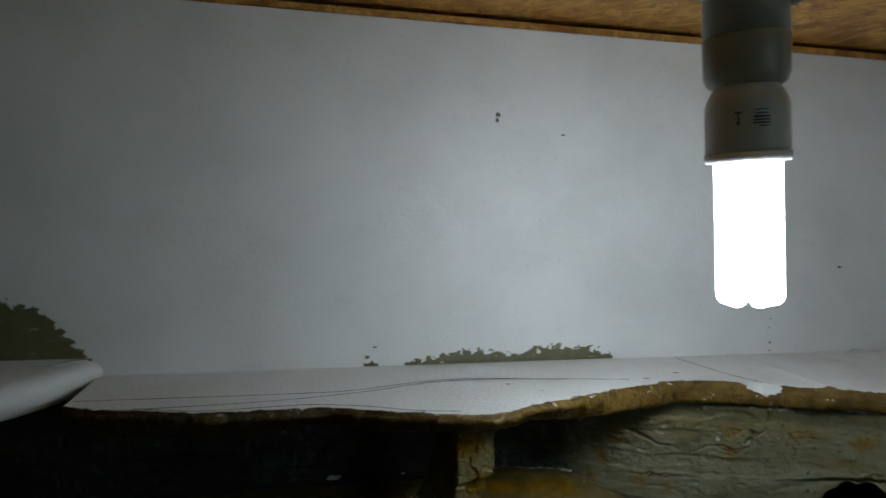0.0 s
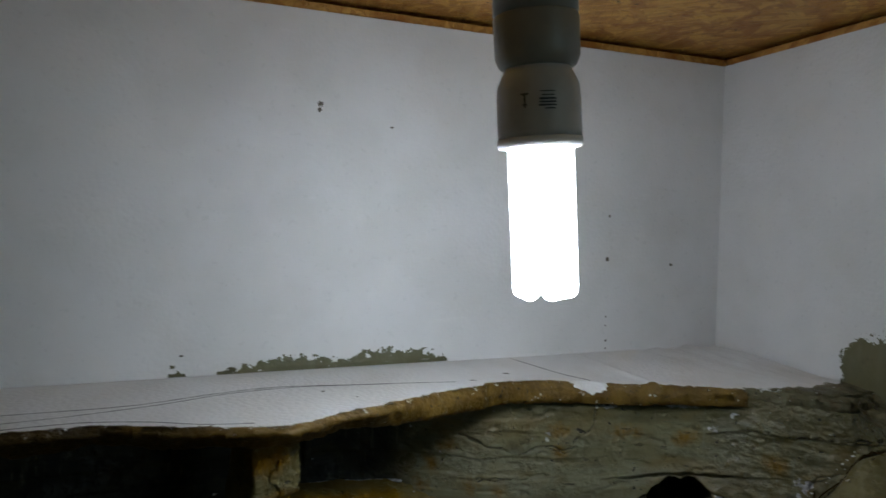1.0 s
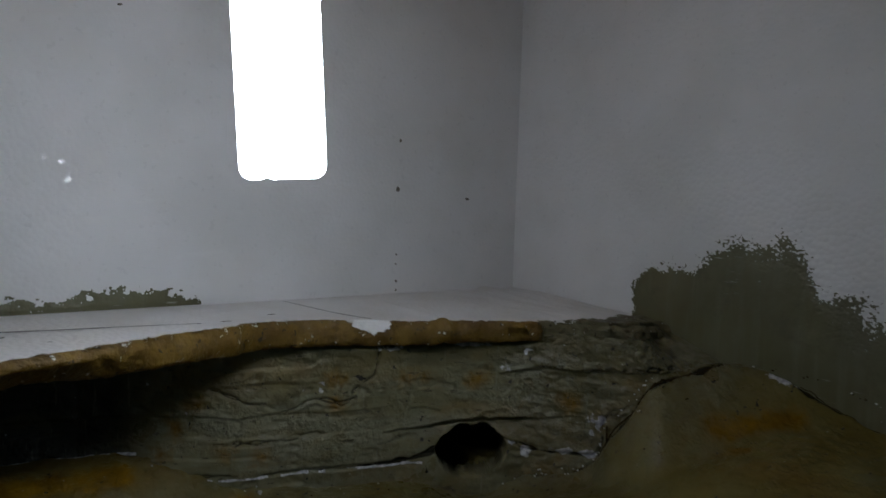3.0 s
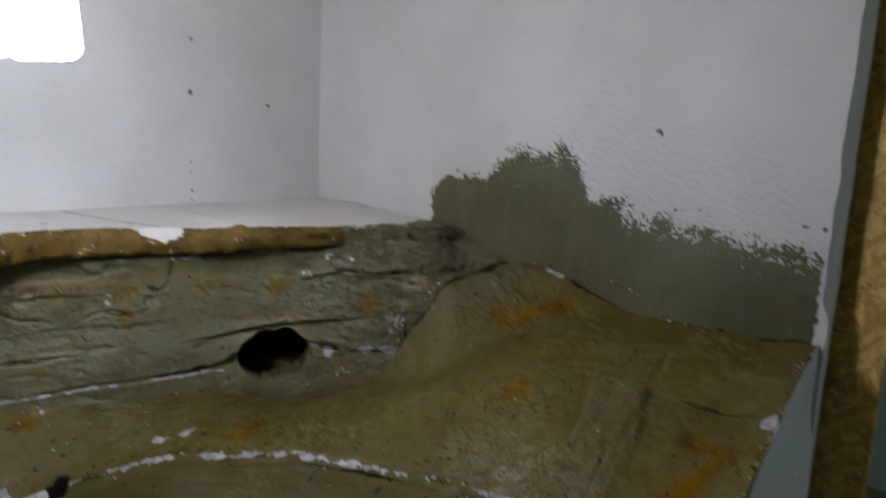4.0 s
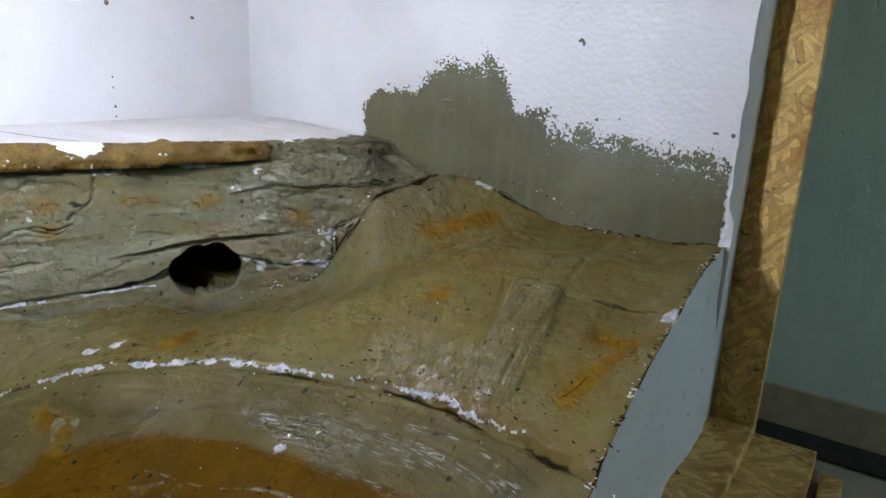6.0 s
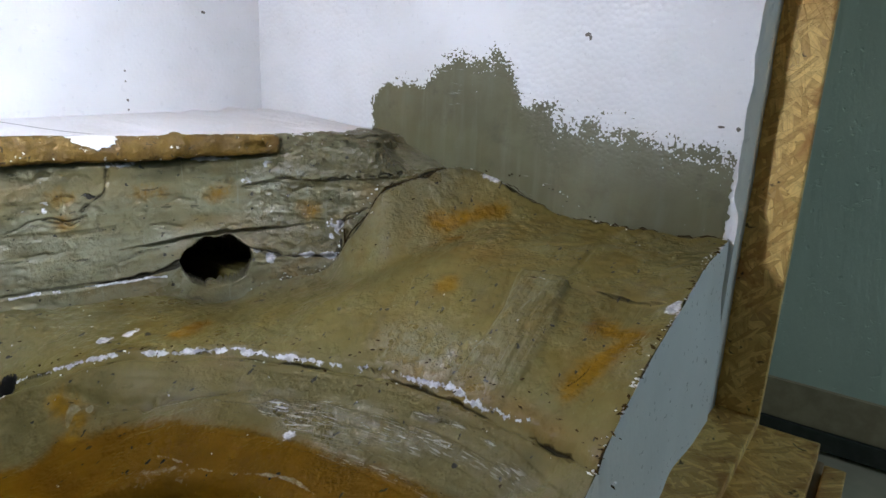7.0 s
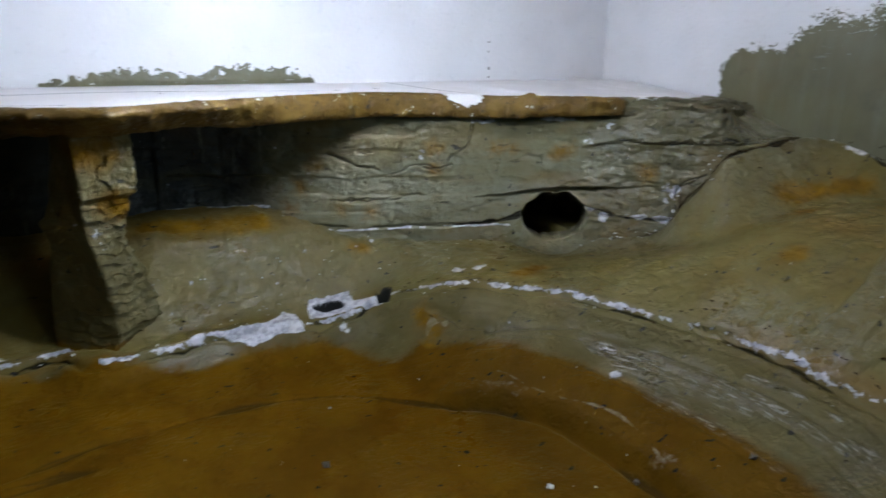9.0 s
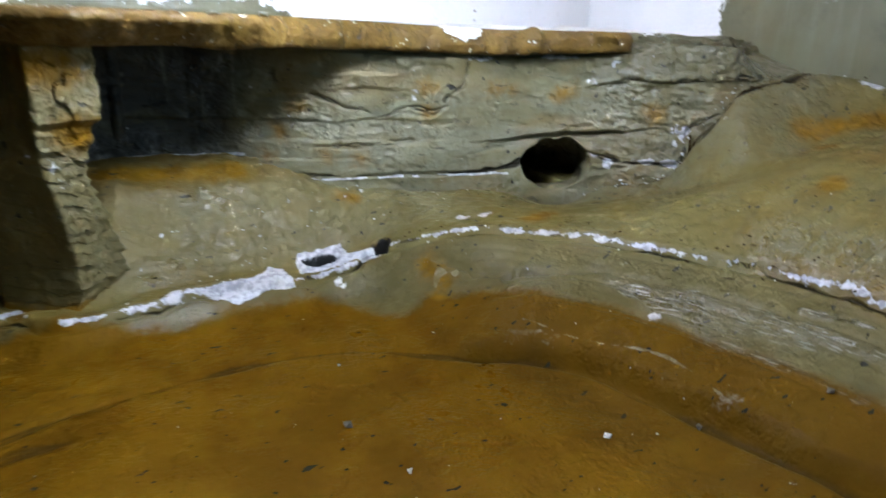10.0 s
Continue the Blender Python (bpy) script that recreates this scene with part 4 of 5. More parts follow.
def crumb(verts, faces, at, size, dice, long=1.0):
    """One torn crumb: a squashed, uneven octahedron, drawn out to a flake where long is above 1."""
    k = len(verts)
    turn = Euler((dice.uniform(0, 6), dice.uniform(0, 6), dice.uniform(0, 6)) if long == 1.0 else (dice.gauss(0, 0.25), dice.gauss(0, 0.25), dice.uniform(0, 6))).to_matrix()
    shape = (size * long, size, size * (0.6 if long > 1 else 1.0))
    for v in ((1, 0, 0), (-1, 0, 0), (0, 1, 0), (0, -1, 0), (0, 0, 1), (0, 0, -1)):
        p = turn @ Vector([c * w * dice.uniform(0.55, 1.15) for c, w in zip(v, shape)])
        verts.append((at[0] + p.x, at[1] + p.y, at[2] + p.z * 0.7))
    faces += [(k + a, k + b, k + c) for a, b, c in ((0, 2, 4), (2, 1, 4), (1, 3, 4), (3, 0, 4), (2, 0, 5), (1, 2, 5), (3, 1, 5), (0, 3, 5))]


def build_crumbs():
    dice = random.Random(4)
    verts, faces = [], []
    line = spline([p[:2] for p in PARTING], 0.004)
    heights = np.interp(np.linspace(0, len(PARTING) - 1, len(line)), range(len(PARTING)), [p[2] for p in PARTING])
    for (x, y), z in zip(line, heights):
        lively = 4 if x < 0.685 else 1
        for _ in range(lively):
            if dice.random() < (0.6 if x < 0.69 else 0.16):
                px_, py_ = x + dice.gauss(0, 0.003), y + dice.gauss(0, 0.003)
                g = ground_at(px_, py_)
                crumb(verts, faces, (min(px_, 0.7565), py_, (g if abs(g - z) < 0.012 else z) + 0.0006), dice.uniform(0.0007, 0.0019), dice)
    for x, y, z in spline(PARTING[1:7], 0.0022):
        if dice.random() < 0.55:
            crumb(verts, faces, (x - 0.0045 + dice.gauss(0, 0.001), y - 0.0035 + dice.gauss(0, 0.001), z + dice.gauss(0.001, 0.0022)), dice.uniform(0.0006, 0.0017), dice)
    for p in spline(RIM, 0.003):
        if p[0] > 0.0 and dice.random() < 0.08:
            px_, py_ = p[0] + dice.gauss(0, 0.0025), p[1] + dice.gauss(0, 0.0025)
            crumb(verts, faces, (px_, py_, ground_at(px_, py_) + 0.0004), dice.uniform(0.0007, 0.0020), dice)
    for _ in range(26):
        cx, lump = dice.uniform(0.49, 0.755), dice.uniform(0.0007, 0.0020)
        for _ in range(dice.randint(1, 4)):
            px_, py_ = min(0.755, cx + dice.gauss(0, 0.003)), FRONT_Y + 0.005 + abs(dice.gauss(0, 0.002))
            crumb(verts, faces, (px_, py_, ground_at(px_, py_) + 0.0003), lump * dice.uniform(0.5, 1.1), dice, dice.choice((1.0, 1.7)))
    for _ in range(30):
        px_, py_ = dice.uniform(0.2, 0.5), dice.uniform(0.66, 0.71)
        crumb(verts, faces, (px_, py_, ground_at(px_, py_) + 0.0003), dice.uniform(0.0005, 0.0013), dice)
    for x, y, size in ((0.387, 0.403, 0.003), (0.303, 0.542, 0.0016), (0.071, 0.657, 0.0018), (0.41, 0.39, 0.0012)):
        crumb(verts, faces, (x, y, ground_at(x, y) + 0.001), size, dice)
    crumbs = part("foam_crumbs", mesh_of("foam_crumbs", np.array(verts), faces, soft=False), foam)
    tagged(crumbs, "loose torn white foam crumbs along the rock seams", "foam crumbs", "", "stuff")
    verts, faces = [], []
    for _ in range(48):
        px_, py_ = dice.uniform(0.50, 0.755), FRONT_Y + 0.0045 + abs(dice.gauss(0, 0.0018))
        crumb(verts, faces, (px_, py_, ground_at(px_, py_) + 0.0001), dice.uniform(0.0006, 0.0020), dice, dice.uniform(1.2, 2.6))
    for (x, y), z in zip(line, heights):
        if dice.random() < 0.35:
            crumb(verts, faces, (min(x - 0.002, 0.7560), y - 0.002 + dice.gauss(0, 0.002), z + dice.gauss(0, 0.0015)), dice.uniform(0.0006, 0.0020), dice)
    for _ in range(90):
        px_, py_ = dice.uniform(0.22, 0.74), dice.uniform(0.27, 0.69)
        if px_ < 0.49 and py_ < 0.60 and dice.random() < 0.8:
            continue
        crumb(verts, faces, (px_, py_, ground_at(px_, py_) + 0.0002), dice.choice((0.0005, 0.0007, 0.0009, 0.0011, 0.0015)), dice, dice.uniform(1.1, 2.6))
    for p in spline(RIM, 0.003):
        if p[0] > 0.40 and dice.random() < 0.55:
            px_, py_ = p[0] + dice.gauss(0.004, 0.009), p[1] + dice.gauss(0.0, 0.009)
            crumb(verts, faces, (px_, py_, ground_at(px_, py_) + 0.0002), dice.uniform(0.0006, 0.0016), dice, dice.uniform(1.2, 2.8))
    grit = part("grit", mesh_of("grit", np.array(verts), faces, soft=False), dark_grit)
    tagged(grit, "dark torn flakes of grout scattered over the painted rock", "grit", "", "stuff")
    for x, y, size in ((0.279, 0.483, 0.0035), (0.434, 0.382, 0.003), (0.479, 0.341, 0.003)):
        verts, faces = [], []
        crumb(verts, faces, (0, 0, 0), size, dice)
        pebble = tagged(part("pebble", mesh_of("pebble", np.array(verts), faces, soft=False), speck_mat), "small dark grit stone lying in the ochre basin", "pebble", "grit in the basin")
        pebble.location = (x, y, ground_at(x, y) + size * 0.35)


build_crumbs()


def build_seam():
    """Dark tubes that stand in for the shaded crack between the shelf and the rock behind it."""
    dice = random.Random(9)
    line = spline(PARTING[2:], 0.003)
    base = Vector((0.3, 0.5, FLOOR_Z))
    k = 0
    while k < len(line) - 4:
        n = dice.randint(9, 22)
        piece = line[k:k + n]
        if len(piece) > 3:
            points = []
            for x, y, z in piece:
                off = 0.0035 if x < 0.745 else 0.0008
                sx, sy = x - off + dice.gauss(0, 0.0003), y - off * 0.8 + dice.gauss(0, 0.0007)
                g = ground_at(sx, sy)
                points.append(Vector((sx, sy, (g if abs(g - z) < 0.016 else z) + abs(dice.gauss(0.0003, 0.0006)))) - base)
            part("crack", tube_mesh("crack", points, dice.uniform(0.0005, 0.0010), 5), dark_grit, terrace, "thin dark tube standing in for the shaded crack along the rock seam")
        k += n + dice.randint(-1, 2)


build_seam()


# ---- layered rock face at the back ----
def ledge_top(x):
    return np.interp(x, [-0.62, 0.0, 0.30, 0.40, 0.46, 0.52, 0.60, 0.66, 0.758], [0.319, 0.317, 0.316, 0.315, 0.313, 0.311, 0.312, 0.311, 0.306])


def ledge_thick(x):
    return np.interp(x, [0.0, 0.36, 0.54, 0.622, 0.758], [0.021, 0.0215, 0.0205, 0.0155, 0.017])


HOLE = (0.573, 0.1975, 0.0310, 0.0212)


def build_face():
    line = np.vstack([spline(FACE[:4], 0.004)[:-1], spline(FACE[3:], 0.0012)])
    seg = np.linalg.norm(np.diff(line, axis=0), axis=1)
    s = np.concatenate([[0], np.cumsum(seg)])
    z = np.linspace(0.150, 0.3000, 170)
    S, Z = np.meshgrid(s, z, indexing="ij")
    Z = 0.150 + (Z - 0.150) * ((ledge_top(line[:, 0]) - 0.008 - 0.150) / 0.150)[:, None]
    px_, py_ = np.repeat(line[:, :1], len(z), 1), np.repeat(line[:, 1:], len(z), 1)
    t = np.gradient(line, axis=0)
    t /= np.linalg.norm(t, axis=1)[:, None]
    k = np.ones(9) / 9
    nrm = np.stack([t[:, 1], -t[:, 0]], -1)
    nrm = np.stack([np.convolve(np.pad(nrm[:, c], 4, "edge"), k, "valid") for c in (0, 1)], -1)
    tilt = Z + 0.0035 * grain(S * 7, 0.5, 0, 3) + 0.02 * (S - 1.0) * 0.2
    bed_z = tilt + 0.0022 * fbm(S * 24, Z * 18, 0, 4, 14)
    ragged = smooth(0.585, 0.63, px_)
    out = 0.0035 * fbm(S * 8, Z * 9, 0, 2, 2) + 0.0011 * fbm(S * 26, bed_z * 55, 0, 3, 11) + 0.00035 * fbm(S * 120, Z * 170, 0, 3, 5)
    out = out - 0.0012 * smooth(0.25, 0.5, fbm(S * 34, bed_z * 85, 0, 3, 6)) - 0.0012 * smooth(0.25, 0.5, fbm(S * 90, Z * 140, 0, 2, 18))
    out = out + ragged * (0.0034 * np.abs(fbm(S * 45, bed_z * 85, 0, 4, 17)) + 0.0009 * fbm(S * 140, Z * 200, 0, 2, 19))
    # beds of the rock, each standing a little proud of or behind the one below, with edges sharp here and worn there
    for k, (height, step) in enumerate(((0.206, -0.0012), (0.2215, -0.0022), (0.2395, 0.0016), (0.2520, -0.0012), (0.2635, 0.0016), (0.2770, -0.0026))):
        level = height + 0.0012 * grain(S * 16, 0.3, 0, 40 + k) + 0.0012 * grain(S * 60, 0.3, 0, 90 + k)
        width = 0.0006 + 0.0026 * np.maximum(0, grain(S * 11, 0.6, 0, 50 + k))
        stretch = smooth(-0.15, 0.35, grain(S * 9, 0.2, 0, 80 + k))
        out = out + stretch * (0.9 * step + 0.0015 * grain(S * 8, 0.8, 0, 60 + k)) * smooth(-1, 1, (bed_z - level) / width)
    # the overhang above the burrow, with a hollow under it that narrows away from the hole
    over = np.interp(px_, [0.49, 0.532, 0.555, 0.576, 0.609, 0.651], [0.2165, 0.2180, 0.2215, 0.2235, 0.2265, 0.2345]) + 0.0012 * grain(S * 45, 0.4, 0, 72) + 0.0008 * grain(S * 150, 0.4, 0, 73)
    reach = smooth(0.500, 0.550, px_) * smooth(0.655, 0.600, px_)
    out = out - (0.0075 - 0.0035 * smooth(0.60, 0.63, px_)) * reach * np.exp(-np.maximum(0, over - Z) / (0.004 + 0.007 * smooth(0.50, 0.55, px_))) * smooth(over + 0.0009, over - 0.0009, Z)
    out = out + 0.0022 * reach * smooth(over - 0.001, over + 0.001, Z) * np.exp(-np.maximum(0, Z - over) / 0.008)
    # a slot right under the ledge
    out = out - 0.0060 * np.exp(-((Z - ledge_top(px_) + ledge_thick(px_) + 0.0015) / 0.0016) ** 2) * smooth(0.36, 0.42, px_) * smooth(0.63, 0.60, px_)
    over = np.interp(px_, [0.59, 0.605, 0.624, 0.645, 0.671], [0.263, 0.268, 0.273, 0.272, 0.276]) + 0.0012 * grain(S * 50, 0.4, 0, 70)
    out = out + 0.0050 * smooth(-0.001, 0.001, Z - over) * np.exp(-np.maximum(0, Z - over) / 0.016) * smooth(0.592, 0.606, px_) * smooth(0.715, 0.68, px_)
    out = out + 0.0016 * fbm(S * 70, Z * 90, 0, 3, 71) * smooth(0.595, 0.625, px_)
    out = out + 0.004 * smooth(0.24, 0.20, Z)
    crack = np.full(S.shape, -1.0)

    def s_of(x):
        return float(np.interp(x, line[:, 0], s))

    lines = [[(0.373, 0.257), (0.385, 0.2535), (0.399, 0.246), (0.412, 0.2445), (0.427, 0.2375), (0.437, 0.2405), (0.445, 0.2455), (0.455, 0.246), (0.463, 0.2445), (0.472, 0.2415), (0.483, 0.247)],
             [(0.481, 0.2515), (0.487, 0.257), (0.496, 0.263), (0.499, 0.269), (0.501, 0.283)],
             [(0.600, 0.262), (0.607, 0.268), (0.625, 0.274), (0.647, 0.273), (0.668, 0.277), (0.70, 0.279)],
             [(0.377, 0.214), (0.43, 0.216), (0.455, 0.219)],
             [(0.598, 0.208), (0.614, 0.202), (0.634, 0.201), (0.653, 0.205), (0.654, 0.232), (0.668, 0.247)],
             [(0.316, 0.200), (0.332, 0.195), (0.348, 0.191), (0.376, 0.190), (0.433, 0.189), (0.486, 0.189), (0.52, 0.190), (0.540, 0.1945), (0.553, 0.200)]]
    for points in lines:
        d, _ = line_distance(S, Z, spline([(s_of(a), b) for a, b in points], 0.006))
        d = d + 0.0016 * grain(S * 70, Z * 70, 0, 6) + 0.0012 * grain(S * 190, Z * 190, 0, 16)
        out = out - 0.0026 * np.exp(-(d / 0.0010) ** 2)
        # base crack widens towards the burrow: undercut shade put into the colour
        crack = np.maximum(crack, 0.0006 + 0.0008 * grain(S * 28, Z * 20, 0, 7) + (0.0022 * smooth(0.47, 0.54, px_) if points is lines[-1] else 0.0) - np.abs(d))
    white = np.full(S.shape, -1.0)
    for a, b, ra, rb in ((0.577, 0.2895, 0.020, 0.0018),
                         (0.509, 0.287, 0.014, 0.0022), (0.604, 0.205, 0.005, 0.003), (0.613, 0.199, 0.004, 0.004), (0.634, 0.203, 0.010, 0.0028), (0.645, 0.203, 0.009, 0.0032),
                         (0.652, 0.229, 0.004, 0.006), (0.648, 0.221, 0.003, 0.004), (0.455, 0.254, 0.0018, 0.003), (0.083, 0.209, 0.009, 0.0025), (0.30, 0.204, 0.008, 0.003), (0.15, 0.208, 0.006, 0.002)):
        white = np.maximum(white, (1 + 0.5 * grain(S * 190, Z * 190, 0, 3) - np.hypot((S - s_of(a)) / ra, (Z - b) / rb)) * min(ra, rb) * 0.7)
    for a, b, ra, rb in ((0.598, 0.271, 0.012, 0.010), (0.612, 0.285, 0.010, 0.006), (0.456, 0.256, 0.010, 0.012), (0.395, 0.262, 0.016, 0.008), (0.648, 0.232, 0.008, 0.013)):
        zone = smooth(1.3, 0.3, np.hypot((S - s_of(a)) / ra, (Z - b) / rb))
        white = np.maximum(white, 0.0040 * (zone * (0.5 + 0.5 * fbm(S * 240, Z * 300, 0, 2, 27)) - 0.60))
    d, along = line_distance(S, Z, spline([(s_of(a), b) for a, b in lines[-1]], 0.006))
    white = np.maximum(white, np.where(grain(along * 40, 0.2) > -0.2, 0.0011, -0.003) - np.abs(Z - 0.1875 - 0.001 * grain(S * 60, 0.3)) - np.where((S > s_of(0.335)) & (S < s_of(0.54)), 0.0, 1.0))
    white = np.maximum(white, 0.0004 + 0.0016 * grain(S * 45, 0.7, 0, 36) - np.abs(Z - 0.2060) - np.where((px_ > 0.19) & (px_ < 0.33), 0.0, 1.0))
    ochre = np.full(S.shape, -1.0)
    for a, b, r in ((0.525, 0.262, 0.010), (0.543, 0.260, 0.009), (0.58, 0.260, 0.011), (0.638, 0.245, 0.009), (0.464, 0.262, 0.010), (0.469, 0.243, 0.011),
                    (0.362, 0.245, 0.010), (0.352, 0.225, 0.012), (0.345, 0.205, 0.010), (0.41, 0.204, 0.008), (0.385, 0.208, 0.007)):
        ochre = np.maximum(ochre, r * 0.35 - 0.7 * np.hypot((S - s_of(a)) * 0.8, Z - b))
    # the burrow
    e = np.hypot((S - s_of(HOLE[0])) / HOLE[2], (Z - HOLE[1]) / HOLE[3]) + 0.15 * grain(S * 38, Z * 45, 0, 9) + 0.07 * grain(S * 95, Z * 95, 0, 10)
    e = e + 0.12 * smooth(0.0, 0.03, Z - HOLE[1]) * smooth(0.02, -0.03, S - s_of(HOLE[0]))
    out = out - 0.125 * smooth(1.015, 0.93, e)
    sunk = 0.060 * smooth(1.0, 0.90, e)
    ochre = np.where(e < 1.0, -1.0, ochre)
    P = np.stack([px_ + nrm[:, :1] * out, py_ + nrm[:, 1:] * out, Z - sunk], -1).reshape(-1, 3)
    # towards the side wall the top of the face leans back
    P[:, 1] += (2.6 * np.maximum(0, Z - 0.272 + 0.003 * grain(S * 60, 0.4, 0, 45)) * smooth(0.665, 0.745, px_)).ravel()
    P[:, 0] = np.minimum(P[:, 0], WALL_X - 0.0005)
    P[:, 1] = np.minimum(P[:, 1], BACK_Y - 0.001)
    base = np.array((0.5, 0.70, 0.15))
    face = thing("rock_cliff", "layered foam rock face with cracks and a dark round burrow", "artificial rock", at=tuple(base))
    # cave back and band under the ledge: ledge shade put into the colour
    fields = {"ochre": ochre, "crack": crack, "white": white, "pale": np.full(S.shape, -1.0), "line": np.full(S.shape, -1.0), "dab": np.full(S.shape, 0.6), "wash_and_shade": np.maximum(smooth(0.268, 0.279, Z + 0.006 * fbm(S * 30, Z * 30, 0, 2, 44)) * smooth(0.40, 0.46, px_), 0.5 * ragged) * smooth(0.72, 0.67, px_), "strata": np.ones(S.shape), "hollow": smooth(0.368, 0.305, px_ + 0.024 * grain(S * 30, Z * 30, 0, 31)), "tint": 0.5 * smooth(0.1, 0.6, grain(S * 14, Z * 22, 0, 33)), "gloss": np.maximum(0.5 * ragged, 0.35 * smooth(0.0, 0.5, grain(S * 20, Z * 30, 0, 32)))}
    faces = np.array(grid_faces(*S.shape))
    split_z = np.interp(px_.ravel(), [0.2, 0.42, 0.5, 0.6, 0.758], [0.262, 0.239, 0.250, 0.262, 0.280])
    in_hole = (e.ravel()[faces].mean(1) < 0.93)
    upper = ((Z.ravel() - split_z)[faces].mean(1) > 0) & ~in_hole
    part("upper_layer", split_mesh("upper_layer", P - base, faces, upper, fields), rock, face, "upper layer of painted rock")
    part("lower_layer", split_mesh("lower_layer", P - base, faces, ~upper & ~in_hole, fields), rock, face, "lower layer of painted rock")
    part("burrow", split_mesh("burrow", P - base, faces, in_hole, fields), rock, face, "dark hollow burrow")


build_face()


# ---- foam ledge above it ----
def build_ledge():
    x = np.arange(-0.134, WALL_X, 0.0025)
    front = np.interp(x, LEDGE_X, LEDGE_Y)
    k = np.ones(9) / 9
    front = np.convolve(np.pad(front, 4, "edge"), k, "valid")
    front = front + 0.004 * fbm(x * 30, 0.5, 0, 3, 3) + 0.0007 * grain(x * 140, 0.2, 0, 4)
    notch = np.exp(-((x - 0.490 + 0.003 * grain(x * 160, 0.1)) / 0.011) ** 2)
    front = front + 0.004 * notch + 0.009 * smooth(0.618, 0.622, x) + (0.006 + 0.007 * grain(x * 60, 0.4, 0, 31)) * smooth(0.622, 0.645, x)
    top = ledge_top(x)
    top = top + 0.0030 * np.exp(-((x - 0.547) / 0.0035) ** 2)
    thick = ledge_thick(x) + 0.003 * grain(x * 22, 0.7, 0, 5) * smooth(0.42, 0.36, x)
    depth = [0.0, 0.25, 0.5, 0.7, 0.85, 0.93, 0.97]
    verts, edge, grey, left_dark = [], [], [], []
    for i in range(len(x)):
        f, zt, zb = front[i], top[i], top[i] - thick[i]
        back_z = 0.316
        soft, under = smooth(0.619, 0.67, x[i]), float(smooth(0.34, 0.24, x[i]))
        ring = []
        for t in depth:
            yy = BACK_Y - 0.0005 + (f - BACK_Y) * t
            ring.append((yy, back_z + (zt - back_z) * t, 1))
        ring += [(f + 0.004 + 0.006 * soft, zt - 0.0003 - 0.002 * soft, 1), (f + 0.0012, zt - 0.0022, 1), (f, zt - 0.006, 1), (f - 0.001 + 0.006 * under, (zt + zb) / 2 + 0.002, 1),
                 (f + 0.016 * under, zb + 0.004, 1), (f + 0.0008 + 0.021 * under, zb + 0.0006, 1), (f + 0.004 + 0.023 * under, zb, 1), (f + 0.035, zb, 1), (f + 0.06, zb, 1), (BACK_Y - 0.001, zb, 1)]
        for j, (yy, zz, _) in enumerate(ring):
            lump = 0.0045 * float(fbm(x[i] * 70, yy * 70, 0, 3, 12)) * soft if j < 9 else 0.0
            zz = zz + lump
            rough = 0.0016 * float(grain(x[i] * 110, j * 0.9, 0, 8)) + 0.0014 * float(grain(x[i] * 260, j * 2.1, 0, 9)) if 7 <= j <= 13 else 0.0
            verts.append((x[i], min(yy + rough, BACK_Y - 0.0005), zz + 0.5 * rough))
            inset = (yy - f) if j < 10 else -0.004
            limit = 0.0065
            if x[i] > 0.619:
                limit = max(limit, float(np.interp(x[i], [0.619, 0.70, 0.758], [0.610, 0.612, 0.622])) - f)
            edge.append(limit - inset - 0.022 * notch[i] * float(smooth(zb + 0.003, zt - 0.002, zz)))
            # darker towards the ledge's left end
            left_dark.append(float(smooth(0.24, 0.04, x[i] + 0.03 * grain(x[i] * 40, j * 0.6, 0, 21))))
            grey.append(0.0 + (x[i] - 0.621) * 0.4)
    base = np.array((0.16, 0.73, 0.30))
    ledge = thing("foam_ledge", "white foam ledge with a ragged ochre-painted front edge", "ledge", at=tuple(base))
    part("slab", mesh_of("slab", np.array(verts) - base, grid_faces(len(x), 17), {"edge": edge, "grey": grey, "left_dark": left_dark}), ledge_foam, ledge)
    # pencil lines on top
    for points in ([(-0.13, 0.705), (0.03, 0.703), (0.09, 0.706), (0.15, 0.725), (0.20, 0.733), (0.27, 0.722), (0.36, 0.708)],
                   [(-0.10, 0.672), (0.02, 0.682), (0.10, 0.700), (0.16, 0.722), (0.22, 0.728), (0.30, 0.716)],
                   [(-0.08, 0.676), (-0.03, 0.662), (0.03, 0.666), (0.06, 0.666), (0.10, 0.655), (0.135, 0.638), (0.17, 0.630)],
                   [(0.461, 0.791), (0.474, 0.735), (0.482, 0.710), (0.494, 0.688)]):
        line = spline(points, 0.004)
        verts = []
        for p, q in zip(line, np.gradient(line, axis=0)):
            q = np.array((-q[1], q[0])) / np.hypot(*q) * (0.0008 + 0.0004 * float(grain(p[0] * 200, p[1] * 200)))
            f = float(np.interp(p[0], LEDGE_X, LEDGE_Y))
            zz = 0.316 + (float(ledge_top(p[0])) - 0.316) * (BACK_Y - p[1]) / (BACK_Y - f) + 0.0005
            verts += [(p[0] - q[0], p[1] - q[1], zz), (p[0] + q[0], p[1] + q[1], zz)]
        part("pencil_line", mesh_of("pencil_line", np.array(verts) - base, grid_faces(len(line), 2)), pencil, ledge, "thin grey pencil line")


build_ledge()


